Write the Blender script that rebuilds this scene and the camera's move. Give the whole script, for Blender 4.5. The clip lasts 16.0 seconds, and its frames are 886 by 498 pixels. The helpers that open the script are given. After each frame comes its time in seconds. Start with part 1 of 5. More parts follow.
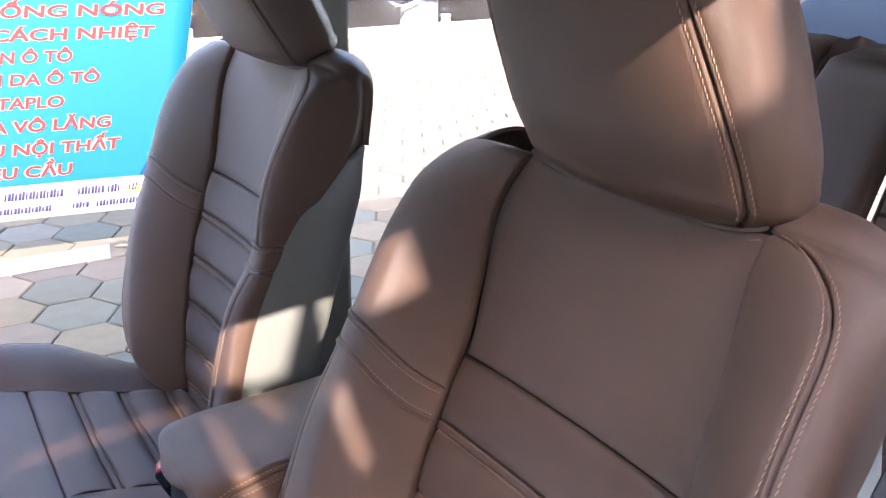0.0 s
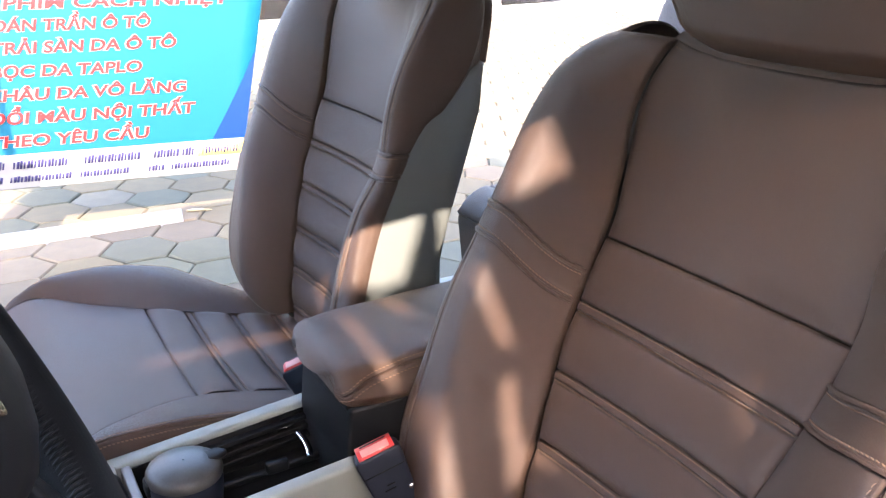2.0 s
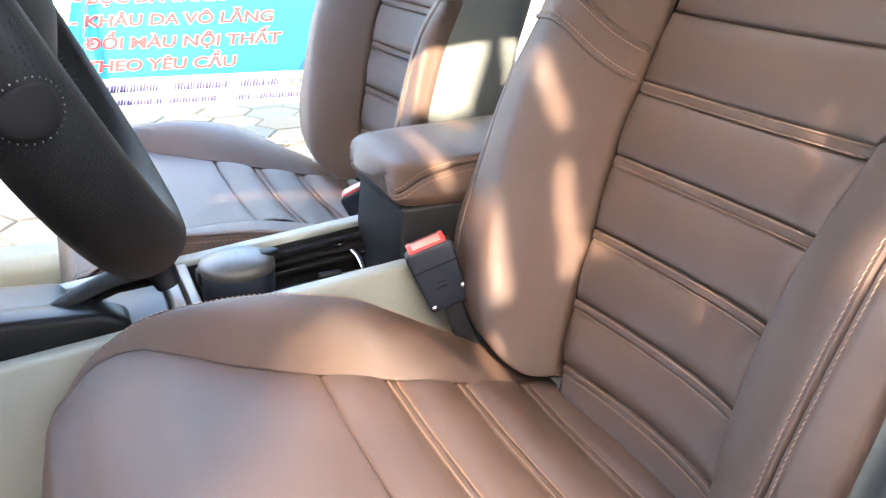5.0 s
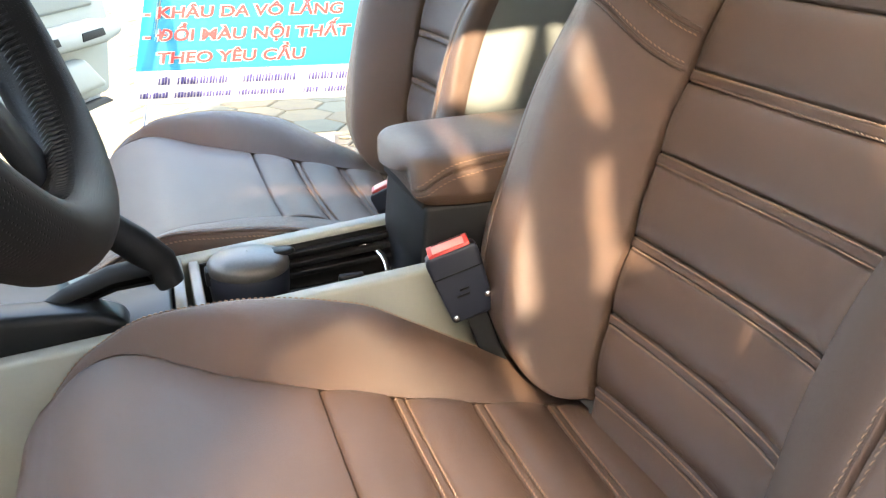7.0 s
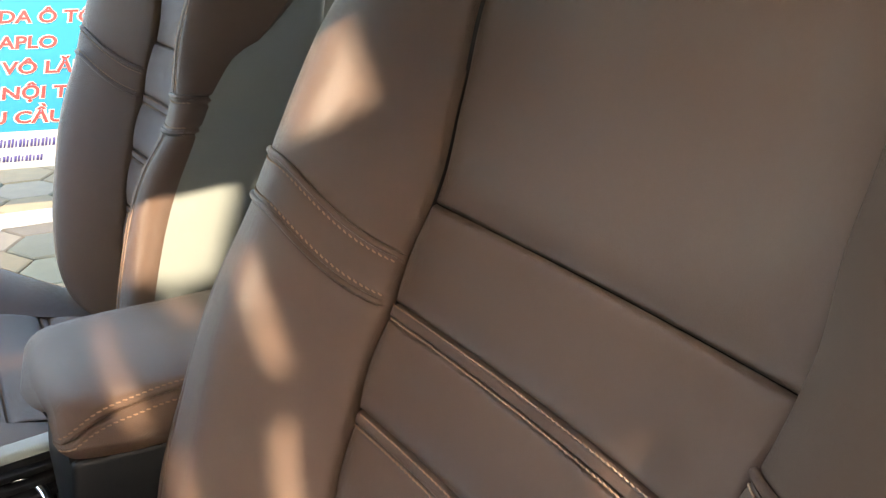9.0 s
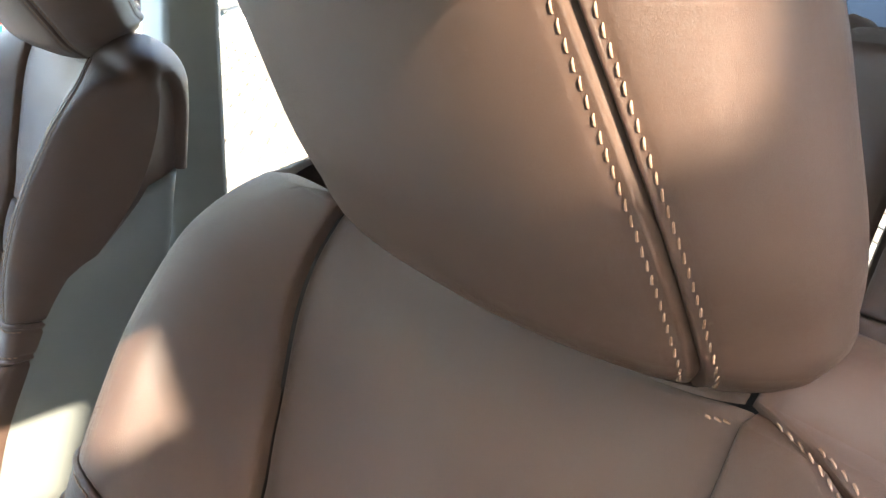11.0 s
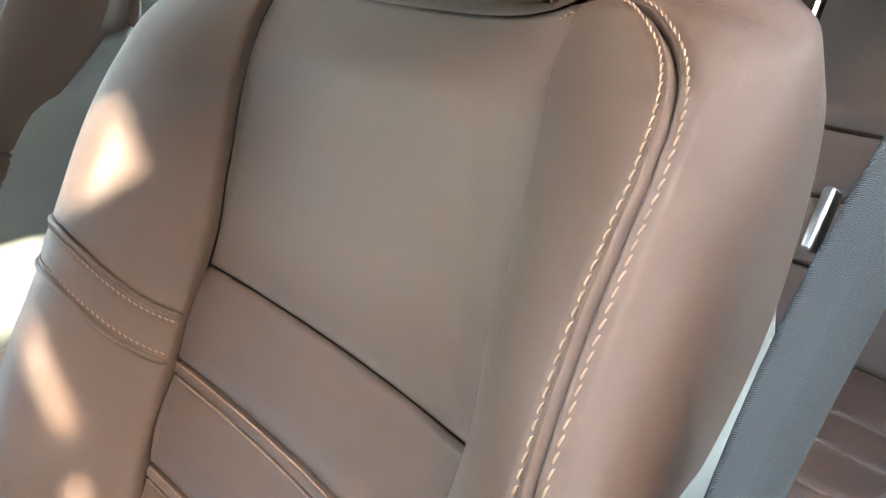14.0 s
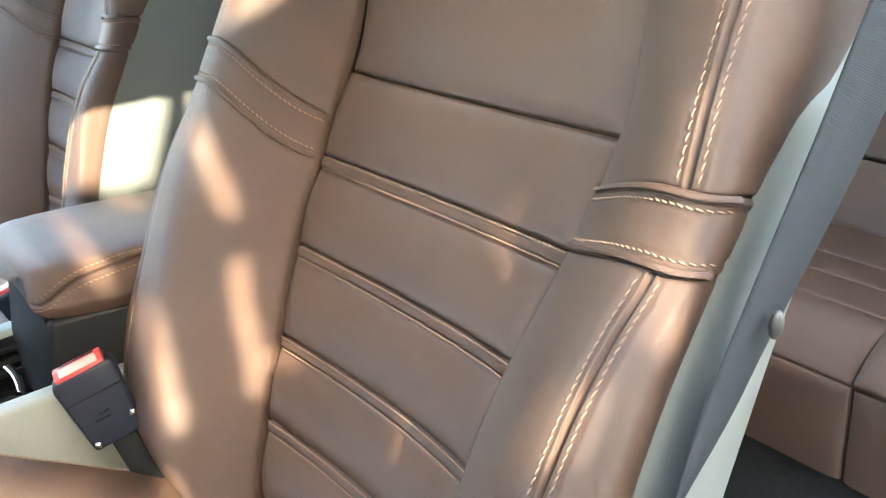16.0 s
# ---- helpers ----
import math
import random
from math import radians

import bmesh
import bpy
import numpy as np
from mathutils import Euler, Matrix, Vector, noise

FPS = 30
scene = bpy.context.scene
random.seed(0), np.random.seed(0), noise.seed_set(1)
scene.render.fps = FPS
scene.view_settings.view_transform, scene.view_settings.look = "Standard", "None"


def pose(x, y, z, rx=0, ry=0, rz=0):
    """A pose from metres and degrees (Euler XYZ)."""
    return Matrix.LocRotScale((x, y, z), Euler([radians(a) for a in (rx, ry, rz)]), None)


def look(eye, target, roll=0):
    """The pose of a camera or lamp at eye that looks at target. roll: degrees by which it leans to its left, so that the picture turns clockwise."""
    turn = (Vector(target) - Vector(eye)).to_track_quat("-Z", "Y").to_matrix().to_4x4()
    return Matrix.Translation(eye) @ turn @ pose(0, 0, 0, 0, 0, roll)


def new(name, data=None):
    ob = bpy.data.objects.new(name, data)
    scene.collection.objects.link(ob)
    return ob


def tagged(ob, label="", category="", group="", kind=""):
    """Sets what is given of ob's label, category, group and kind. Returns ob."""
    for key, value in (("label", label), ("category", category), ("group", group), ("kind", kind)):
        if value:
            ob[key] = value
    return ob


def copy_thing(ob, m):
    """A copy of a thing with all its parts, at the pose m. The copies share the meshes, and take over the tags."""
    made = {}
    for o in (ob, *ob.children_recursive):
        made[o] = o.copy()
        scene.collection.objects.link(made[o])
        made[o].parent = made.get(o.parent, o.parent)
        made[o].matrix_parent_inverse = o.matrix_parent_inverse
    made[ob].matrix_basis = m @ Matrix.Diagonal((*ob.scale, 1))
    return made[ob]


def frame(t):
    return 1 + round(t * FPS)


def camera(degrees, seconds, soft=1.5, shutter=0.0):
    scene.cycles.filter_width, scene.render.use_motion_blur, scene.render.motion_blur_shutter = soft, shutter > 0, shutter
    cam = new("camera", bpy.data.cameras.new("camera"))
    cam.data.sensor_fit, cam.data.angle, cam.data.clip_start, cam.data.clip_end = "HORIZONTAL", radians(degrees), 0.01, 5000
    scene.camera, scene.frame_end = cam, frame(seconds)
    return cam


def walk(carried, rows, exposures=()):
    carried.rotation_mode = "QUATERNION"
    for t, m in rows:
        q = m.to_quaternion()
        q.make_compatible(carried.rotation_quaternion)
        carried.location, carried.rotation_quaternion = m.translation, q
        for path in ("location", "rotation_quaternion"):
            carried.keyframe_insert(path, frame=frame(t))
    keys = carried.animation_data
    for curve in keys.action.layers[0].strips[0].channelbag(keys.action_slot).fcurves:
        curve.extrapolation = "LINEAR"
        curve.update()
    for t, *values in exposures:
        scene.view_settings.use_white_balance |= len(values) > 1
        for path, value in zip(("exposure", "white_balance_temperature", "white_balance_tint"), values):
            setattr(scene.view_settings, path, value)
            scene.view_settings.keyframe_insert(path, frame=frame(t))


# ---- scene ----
# World: the car faces -x, its passenger side is +y, z is up, the paving lies at z = 0.
cam = camera(53.6, 16.0, soft=1.2)
METRES, EYE, TILT, LEAN, TURN = 1.420, 1.244, -19.91, -0.56, -32.54
ROWS = [
    (0.0, 0.0, 0.0, 0.0, 0.0, 0.0, -0.0),
    (0.5, -0.0272, -0.0056, -0.026, -0.56, -0.17, 0.33),
    (1.0, -0.0489, -0.0077, -0.0501, -0.56, -0.26, 0.35),
    (1.5, -0.0592, -0.0107, -0.0636, 0.43, -0.48, 0.14),
    (2.0, -0.0687, -0.0238, -0.073, 2.68, -0.57, -0.54),
    (2.5, -0.0774, -0.0314, -0.0865, 5.11, -0.76, -1.07),
    (3.0, -0.0746, -0.0372, -0.0991, 6.82, -0.9, -1.47),
    (3.5, -0.0617, -0.032, -0.1226, 7.56, -1.11, -1.55),
    (4.0, -0.0549, -0.0234, -0.1587, 7.71, -1.3, -1.76),
    (4.5, -0.049, -0.0134, -0.1867, 7.85, -1.51, -1.86),
    (5.0, -0.0443, -0.0039, -0.2127, 8.36, -1.65, -2.26),
    (6.25, -0.033, 0.038, -0.229, 12.1, -2.1, -3.3),
    (7.5, -0.0044, 0.099, -0.1735, 13.88, -2.13, -3.71),
    (8.0, 0.0086, 0.1587, -0.1295, 10.49, -1.49, -2.7),
    (8.5, 0.0223, 0.1843, -0.1058, 5.5, -0.64, -1.81),
    (9.0, 0.0338, 0.1989, -0.0877, 2.18, -0.29, -1.05),
    (9.5, 0.0396, 0.203, -0.0714, 0.44, 0.05, -0.31),
    (10.0, 0.06, 0.2077, -0.0242, -0.76, -0.08, 0.42),
    (11.25, 0.088, 0.232, 0.05, -1.6, -0.6, 0.9),
    (12.5, 0.0972, 0.2379, 0.0386, -2.32, -1.12, 1.18),
    (13.0, 0.0999, 0.2241, -0.0047, -3.15, -1.08, 1.37),
    (13.5, 0.1014, 0.1936, -0.0275, -4.0, -0.97, 1.71),
    (14.0, 0.0907, 0.1672, -0.0596, -4.65, -0.88, 1.92),
    (14.5, 0.0796, 0.1489, -0.0887, -4.87, -1.26, 2.36),
    (15.0, 0.0593, 0.1356, -0.1166, -5.07, -1.26, 2.35),
    (15.5, 0.037, 0.1173, -0.1324, -5.01, -1.1, 2.23),
    (16.0, 0.0205, 0.1035, -0.1591, -4.84, -1.02, 2.17),
]
EXPOSURES = [(0, 3.86, 6500, 23), (1.5, 3.96, 6600, 20), (3.5, 4.14, 6850, 16), (5, 4.8, 7000, 12), (7.5, 4.15, 7900, 9), (8.5, 3.65, 7950, 10), (9.2, 4.02, 7400, 8), (10, 4.58, 6950, 8), (12.5, 3.85, 6500, 10), (13, 4.7, 6300, 4), (14.5, 4.8, 7150, 4), (16, 4.83, 7200, 3)]
walk(cam, [(t, pose(0, 0, EYE, TILT, LEAN, TURN) @ pose(METRES * x, METRES * y, METRES * z, 90 + pitch, roll, yaw)) for t, x, y, z, yaw, pitch, roll in ROWS], EXPOSURES)

# ---- light ----
SUN_DIR = Vector((-0.30, -1.0, 0.65)).normalized()  # towards the sun
world = bpy.data.worlds.new("sky")
scene.world = world
world.use_nodes = True
wn = world.node_tree
sky = wn.nodes.new("ShaderNodeTexSky")
sky.sky_type, sky.sun_disc = "NISHITA", False
sky.dust_density, sky.ozone_density = 2.0, 0.8
sky.sun_elevation = math.asin(SUN_DIR.z)
sky.sun_rotation = math.atan2(SUN_DIR.x, SUN_DIR.y)
wn.nodes["Background"].inputs[1].default_value = 0.20
wn.links.new(sky.outputs[0], wn.nodes["Background"].inputs[0])
sun = new("sun", bpy.data.lights.new("sun", "SUN"))
sun.data.energy, sun.data.angle, sun.data.color = 1.9, radians(0.5), (1.0, 0.90, 0.78)
sun.matrix_world = look(SUN_DIR * 20, (0, 0, 0))


# ---- materials ----
def material(name, colour, rough=0.5, metal=0.0, vary=0.12, scale=20.0, bump=0.0, bump_scale=200.0, kind="noise", coat=0.0, spec=0.5, second=None, sheen=0.0):
    """A surface with colour variation at two scales and fine relief."""
    m = bpy.data.materials.new(name)
    m.use_nodes = True
    nt = m.node_tree
    b = nt.nodes["Principled BSDF"]
    geo = nt.nodes.new("ShaderNodeTexCoord")
    n1 = nt.nodes.new("ShaderNodeTexNoise")
    n1.inputs["Scale"].default_value, n1.inputs["Detail"].default_value = scale, 6
    n2 = nt.nodes.new("ShaderNodeTexNoise")
    n2.inputs["Scale"].default_value, n2.inputs["Detail"].default_value = scale * 12, 3
    mix = nt.nodes.new("ShaderNodeMix")
    mix.data_type = "RGBA"
    second = second or tuple(c * (1 - 2.2 * vary) for c in colour)
    mix.inputs["A"].default_value = (*second, 1)
    mix.inputs["B"].default_value = (*colour, 1)
    add = nt.nodes.new("ShaderNodeMath")
    add.operation = "MULTIPLY_ADD"
    add.inputs[1].default_value = 0.35
    ramp = nt.nodes.new("ShaderNodeMapRange")
    ramp.inputs["From Min"].default_value, ramp.inputs["From Max"].default_value = 0.42, 0.92
    nt.links.new(geo.outputs["Object"], n1.inputs["Vector"])
    nt.links.new(geo.outputs["Object"], n2.inputs["Vector"])
    nt.links.new(n2.outputs["Fac"], add.inputs[0])
    nt.links.new(n1.outputs["Fac"], add.inputs[2])
    nt.links.new(add.outputs[0], ramp.inputs["Value"])
    nt.links.new(ramp.outputs[0], mix.inputs["Factor"])
    nt.links.new(mix.outputs["Result"], b.inputs["Base Color"])
    b.inputs["Metallic"].default_value = metal
    rr = nt.nodes.new("ShaderNodeMapRange")
    rr.inputs["To Min"].default_value, rr.inputs["To Max"].default_value = rough * 0.88, min(1, rough * 1.12)
    nt.links.new(n1.outputs["Fac"], rr.inputs["Value"])
    nt.links.new(rr.outputs[0], b.inputs["Roughness"])
    b.inputs["Specular IOR Level"].default_value = spec
    b.inputs["Coat Weight"].default_value = coat
    b.inputs["Sheen Weight"].default_value = sheen
    if bump:
        bn = nt.nodes.new("ShaderNodeBump")
        bn.inputs["Strength"].default_value, bn.inputs["Distance"].default_value = bump, 0.001
        if kind == "leather":
            vo = nt.nodes.new("ShaderNodeTexVoronoi")
            vo.feature = "DISTANCE_TO_EDGE"
            vo.inputs["Scale"].default_value = bump_scale
            warp = nt.nodes.new("ShaderNodeTexNoise")
            warp.inputs["Scale"].default_value = bump_scale * 0.25
            vm = nt.nodes.new("ShaderNodeVectorMath")
            vm.operation = "MULTIPLY_ADD"
            vm.inputs[1].default_value = (0.012, 0.012, 0.012)
            nt.links.new(warp.outputs["Color"], vm.inputs[0])
            nt.links.new(geo.outputs["Object"], vm.inputs[2])
            nt.links.new(vm.outputs[0], vo.inputs["Vector"])
            cr = nt.nodes.new("ShaderNodeMapRange")
            cr.inputs["From Max"].default_value = 0.18
            nt.links.new(vo.outputs["Distance"], cr.inputs["Value"])
            sm = nt.nodes.new("ShaderNodeMath")
            sm.operation = "MULTIPLY_ADD"
            sm.inputs[1].default_value = 1.6
            wr = nt.nodes.new("ShaderNodeTexNoise")
            wr.inputs["Scale"].default_value, wr.inputs["Detail"].default_value = 38, 4
            nt.links.new(geo.outputs["Object"], wr.inputs["Vector"])
            nt.links.new(wr.outputs["Fac"], sm.inputs[0])
            nt.links.new(cr.outputs[0], sm.inputs[2])
            nt.links.new(sm.outputs[0], bn.inputs["Height"])
        elif kind == "dots":
            vd = nt.nodes.new("ShaderNodeTexVoronoi")
            vd.inputs["Scale"].default_value, vd.inputs["Randomness"].default_value = bump_scale, 0.12
            nt.links.new(geo.outputs["Object"], vd.inputs["Vector"])
            dr = nt.nodes.new("ShaderNodeMapRange")
            dr.inputs["From Min"].default_value, dr.inputs["From Max"].default_value = 0.12, 0.32
            nt.links.new(vd.outputs["Distance"], dr.inputs["Value"])
            nt.links.new(dr.outputs[0], bn.inputs["Height"])
        elif kind == "weave":
            wv = nt.nodes.new("ShaderNodeTexWave")
            wv.inputs["Scale"].default_value, wv.inputs["Distortion"].default_value = bump_scale, 2.0
            wv.bands_direction = "Z"
            nt.links.new(geo.outputs["Object"], wv.inputs["Vector"])
            nt.links.new(wv.outputs["Fac"], bn.inputs["Height"])
        else:
            bt = nt.nodes.new("ShaderNodeTexNoise")
            bt.inputs["Scale"].default_value, bt.inputs["Detail"].default_value = bump_scale, 5
            nt.links.new(geo.outputs["Object"], bt.inputs["Vector"])
            nt.links.new(bt.outputs["Fac"], bn.inputs["Height"])
        nt.links.new(bn.outputs[0], b.inputs["Normal"])
    return m


def random_tint(m, amount=0.25):
    """Tints each object with the material by Object Info's Random."""
    nt = m.node_tree
    b = nt.nodes["Principled BSDF"]
    src = b.inputs["Base Color"].links[0].from_socket
    info = nt.nodes.new("ShaderNodeObjectInfo")
    hsv = nt.nodes.new("ShaderNodeHueSaturation")
    r = nt.nodes.new("ShaderNodeMapRange")
    r.inputs["To Min"].default_value, r.inputs["To Max"].default_value = 1 - amount, 1 + amount
    nt.links.new(info.outputs["Random"], r.inputs["Value"])
    nt.links.new(r.outputs[0], hsv.inputs["Value"])
    nt.links.new(src, hsv.inputs["Color"])
    nt.links.new(hsv.outputs[0], b.inputs["Base Color"])
    return m


LEATHER = material("brown_leather", (0.081, 0.0460, 0.0298), 0.39, vary=0.10, scale=9, bump=0.42, bump_scale=620, kind="leather", spec=0.54)
THREAD = material("tan_thread", (0.27, 0.168, 0.108), 0.75, vary=0.1, scale=60)
SHELL = material("grey_green_plastic", (0.140, 0.149, 0.134), 0.5, vary=0.03, scale=30, bump=0.12, bump_scale=900)
TRIM = material("light_grey_plastic", (0.215, 0.222, 0.195), 0.55, vary=0.03, scale=30, bump=0.1, bump_scale=900)
BLACK = material("black_plastic", (0.008, 0.0085, 0.0095), 0.5, vary=0.1, scale=30, bump=0.15, bump_scale=1100, spec=0.14)
NAVY = material("dark_navy_plastic", (0.012, 0.015, 0.024), 0.42, vary=0.1, scale=40, bump=0.08, bump_scale=900, spec=0.22)
GLOSS = material("smooth_black_plastic", (0.007, 0.008, 0.009), 0.40, vary=0.1, scale=40, spec=0.15)
WHEEL = material("black_wheel_leather", (0.0065, 0.0065, 0.0068), 0.55, vary=0.15, scale=25, bump=0.5, bump_scale=500, kind="leather", spec=0.12)
PERFORATED = material("perforated_wheel_leather", (0.0065, 0.0064, 0.0066), 0.55, vary=0.2, scale=25, bump=0.4, bump_scale=560, kind="dots", spec=0.13)
LID = material("worn_grey_plastic", (0.062, 0.056, 0.048), 0.42, vary=0.3, scale=30, bump=0.1, bump_scale=300)
GREY_THREAD = material("grey_thread", (0.05, 0.048, 0.046), 0.7, vary=0.1, scale=60)
PINK = material("pale_pink_plastic", (0.62, 0.26, 0.22), 0.35, vary=0.05, scale=40)
CHROME = material("chrome", (0.75, 0.75, 0.76), 0.12, metal=1.0, vary=0.03, scale=30)
SILVER = material("satin_silver", (0.45, 0.44, 0.42), 0.3, metal=1.0, vary=0.05, scale=50)
BRONZE = material("bronze_trim", (0.17, 0.145, 0.118), 0.45, vary=0.06, scale=50)
GILT = material("pale_gold_metal", (0.62, 0.57, 0.42), 0.25, metal=1.0, vary=0.05, scale=60)
RED = material("red_button", (0.55, 0.035, 0.03), 0.35, vary=0.05, scale=40)
WEB = material("grey_webbing", (0.029, 0.033, 0.035), 0.7, spec=0.18, vary=0.08, scale=80, bump=0.5, bump_scale=520, kind="weave")
SMOOTH_WEB = material("smooth_grey_webbing", (0.041, 0.046, 0.049), 0.7, spec=0.18, vary=0.05, scale=80, bump=0.3, bump_scale=900)
CARPET = material("dark_carpet", (0.02, 0.021, 0.022), 0.95, vary=0.3, scale=120, bump=0.9, bump_scale=700)
PAINT = material("silver_car_paint", (0.42, 0.43, 0.44), 0.3, metal=0.4, vary=0.02, scale=20, coat=0.6)
LINER = material("grey_headliner", (0.16, 0.157, 0.148), 0.95, vary=0.05, scale=200, bump=0.3, bump_scale=900)
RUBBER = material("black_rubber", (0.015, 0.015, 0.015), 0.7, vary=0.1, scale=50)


# ---- mesh helpers ----
def link_mesh(name, verts, faces, mat, parent=None, label="", smooth=True, kind=""):
    me = bpy.data.meshes.new(name)
    me.from_pydata([tuple(map(float, v)) for v in verts], [], faces)
    if smooth:
        me.polygons.foreach_set("use_smooth", [True] * len(me.polygons))
    me.materials.append(mat)
    me.update()
    ob = new(name, me)
    ob.parent = parent
    return tagged(ob, label=label, kind=kind)


def part(name, bm, mat, parent, label="", smooth=True):
    """Links a bmesh as one mesh object under a thing or a part."""
    me = bpy.data.meshes.new(name)
    bmesh.ops.recalc_face_normals(bm, faces=bm.faces)
    bm.to_mesh(me)
    bm.free()
    if smooth:
        me.polygons.foreach_set("use_smooth", [True] * len(me.polygons))
    me.materials.append(mat)
    ob = new(name, me)
    ob.parent = parent
    return tagged(ob, label=label)


def thing(name, at, label, category, group="", kind=""):
    ob = new(name)
    ob.matrix_basis = pose(*at)
    return tagged(ob, label, category, group, kind)


def grid(name, pts, mat, parent, label="", closed_u=False, closed_v=False, caps=False):
    """A mesh from an array of points [n, m, 3]."""
    pts = np.asarray(pts, float)
    n, m = pts.shape[:2]
    faces = []
    for i in range(n if closed_u else n - 1):
        for j in range(m if closed_v else m - 1):
            a, b = i, (i + 1) % n
            c, d = j, (j + 1) % m
            faces.append((a * m + c, b * m + c, b * m + d, a * m + d))
    if caps:
        faces.append(tuple(range(m))[::-1])
        faces.append(tuple((n - 1) * m + k for k in range(m)))
    return link_mesh(name, pts.reshape(-1, 3), faces, mat, parent, label)


def box_bm(x0, x1, y0, y1, z0, z1, bevel=0.004, seg=2, bm=None, m=None):
    bm2 = bmesh.new()
    bmesh.ops.create_cube(bm2, size=1)
    bmesh.ops.scale(bm2, vec=(x1 - x0, y1 - y0, z1 - z0), verts=bm2.verts)
    bmesh.ops.translate(bm2, vec=((x0 + x1) / 2, (y0 + y1) / 2, (z0 + z1) / 2), verts=bm2.verts)
    if bevel:
        bmesh.ops.bevel(bm2, geom=bm2.edges[:], offset=bevel, segments=seg, affect="EDGES", profile=0.5)
    if m is not None:
        bmesh.ops.transform(bm2, matrix=m, verts=bm2.verts)
    return bm2


def prism_bm(outline, y0, y1, bevel=0.004, axis="y", seg=2):
    """A plate with an outline [(a, b)] extruded along an axis."""
    bm = bmesh.new()
    def p(a, b, c):
        return {"y": (a, c, b), "x": (c, a, b), "z": (a, b, c)}[axis]
    lo = [bm.verts.new(p(a, b, y0)) for a, b in outline]
    hi = [bm.verts.new(p(a, b, y1)) for a, b in outline]
    bm.faces.new(lo)
    bm.faces.new(hi[::-1])
    for i in range(len(lo)):
        j = (i + 1) % len(lo)
        bm.faces.new((lo[j], lo[i], hi[i], hi[j]))
    bmesh.ops.recalc_face_normals(bm, faces=bm.faces)
    if bevel:
        bmesh.ops.bevel(bm, geom=bm.edges[:], offset=bevel, segments=seg, affect="EDGES", profile=0.5)
    return bm


def tube(path, radius, sides=10, closed=False):
    """Rings of points round a path, as an array for grid()."""
    path = [Vector(p) for p in path]
    n = len(path)
    rings = []
    up = Vector((0, 0, 1))
    for i, p in enumerate(path):
        a = path[(i - 1) % n] if closed or i else path[0]
        b = path[(i + 1) % n] if closed or i < n - 1 else path[-1]
        t = (b - a).normalized()
        ref = up if abs(t.z) < 0.95 else Vector((1, 0, 0))
        s = t.cross(ref).normalized()
        w = s.cross(t)
        r = radius[i] if hasattr(radius, "__len__") else radius
        rings.append([p + (s * math.cos(k * 2 * math.pi / sides) + w * math.sin(k * 2 * math.pi / sides)) * r for k in range(sides)])
    return np.array(rings)


def smooth01(x):
    x = np.clip(x, 0, 1)
    return x * x * (3 - 2 * x)


def curve_through(keys):
    """A smooth function through (a, b) pairs (monotone-free cubic)."""
    a = np.array([k[0] for k in keys], float)
    b = np.array([k[1] for k in keys], float)
    m = np.gradient(b, a)
    def f(x):
        x = np.asarray(x, float)
        i = np.clip(np.searchsorted(a, x) - 1, 0, len(a) - 2)
        h = a[i + 1] - a[i]
        t = np.clip((x - a[i]) / h, 0, 1)
        t2, t3 = t * t, t * t * t
        return (2 * t3 - 3 * t2 + 1) * b[i] + (t3 - 2 * t2 + t) * h * m[i] + (-2 * t3 + 3 * t2) * b[i + 1] + (t3 - t2) * h * m[i + 1]
    return f


def spaced(n, length, fine=(1, 1)):
    """About n shares from 0 to 1, with rows close to the ends where a seam needs them."""
    steps = np.array([0.0, 0.0004, 0.0009, 0.0015, 0.0022, 0.0031, 0.0043, 0.0060, 0.0083, 0.0115, 0.0155]) / max(length, 1e-4)
    steps = steps[steps < 0.42]
    t = np.linspace(0, 1, max(7, round(n * 0.6)))
    lo = steps if fine[0] else np.array([0.0])
    hi = 1 - (steps if fine[1] else np.array([0.0]))
    t = t[(t > lo.max() + 0.4 / n) & (t < hi.min() - 0.4 / n)]
    return np.concatenate([lo, t, hi[::-1]])


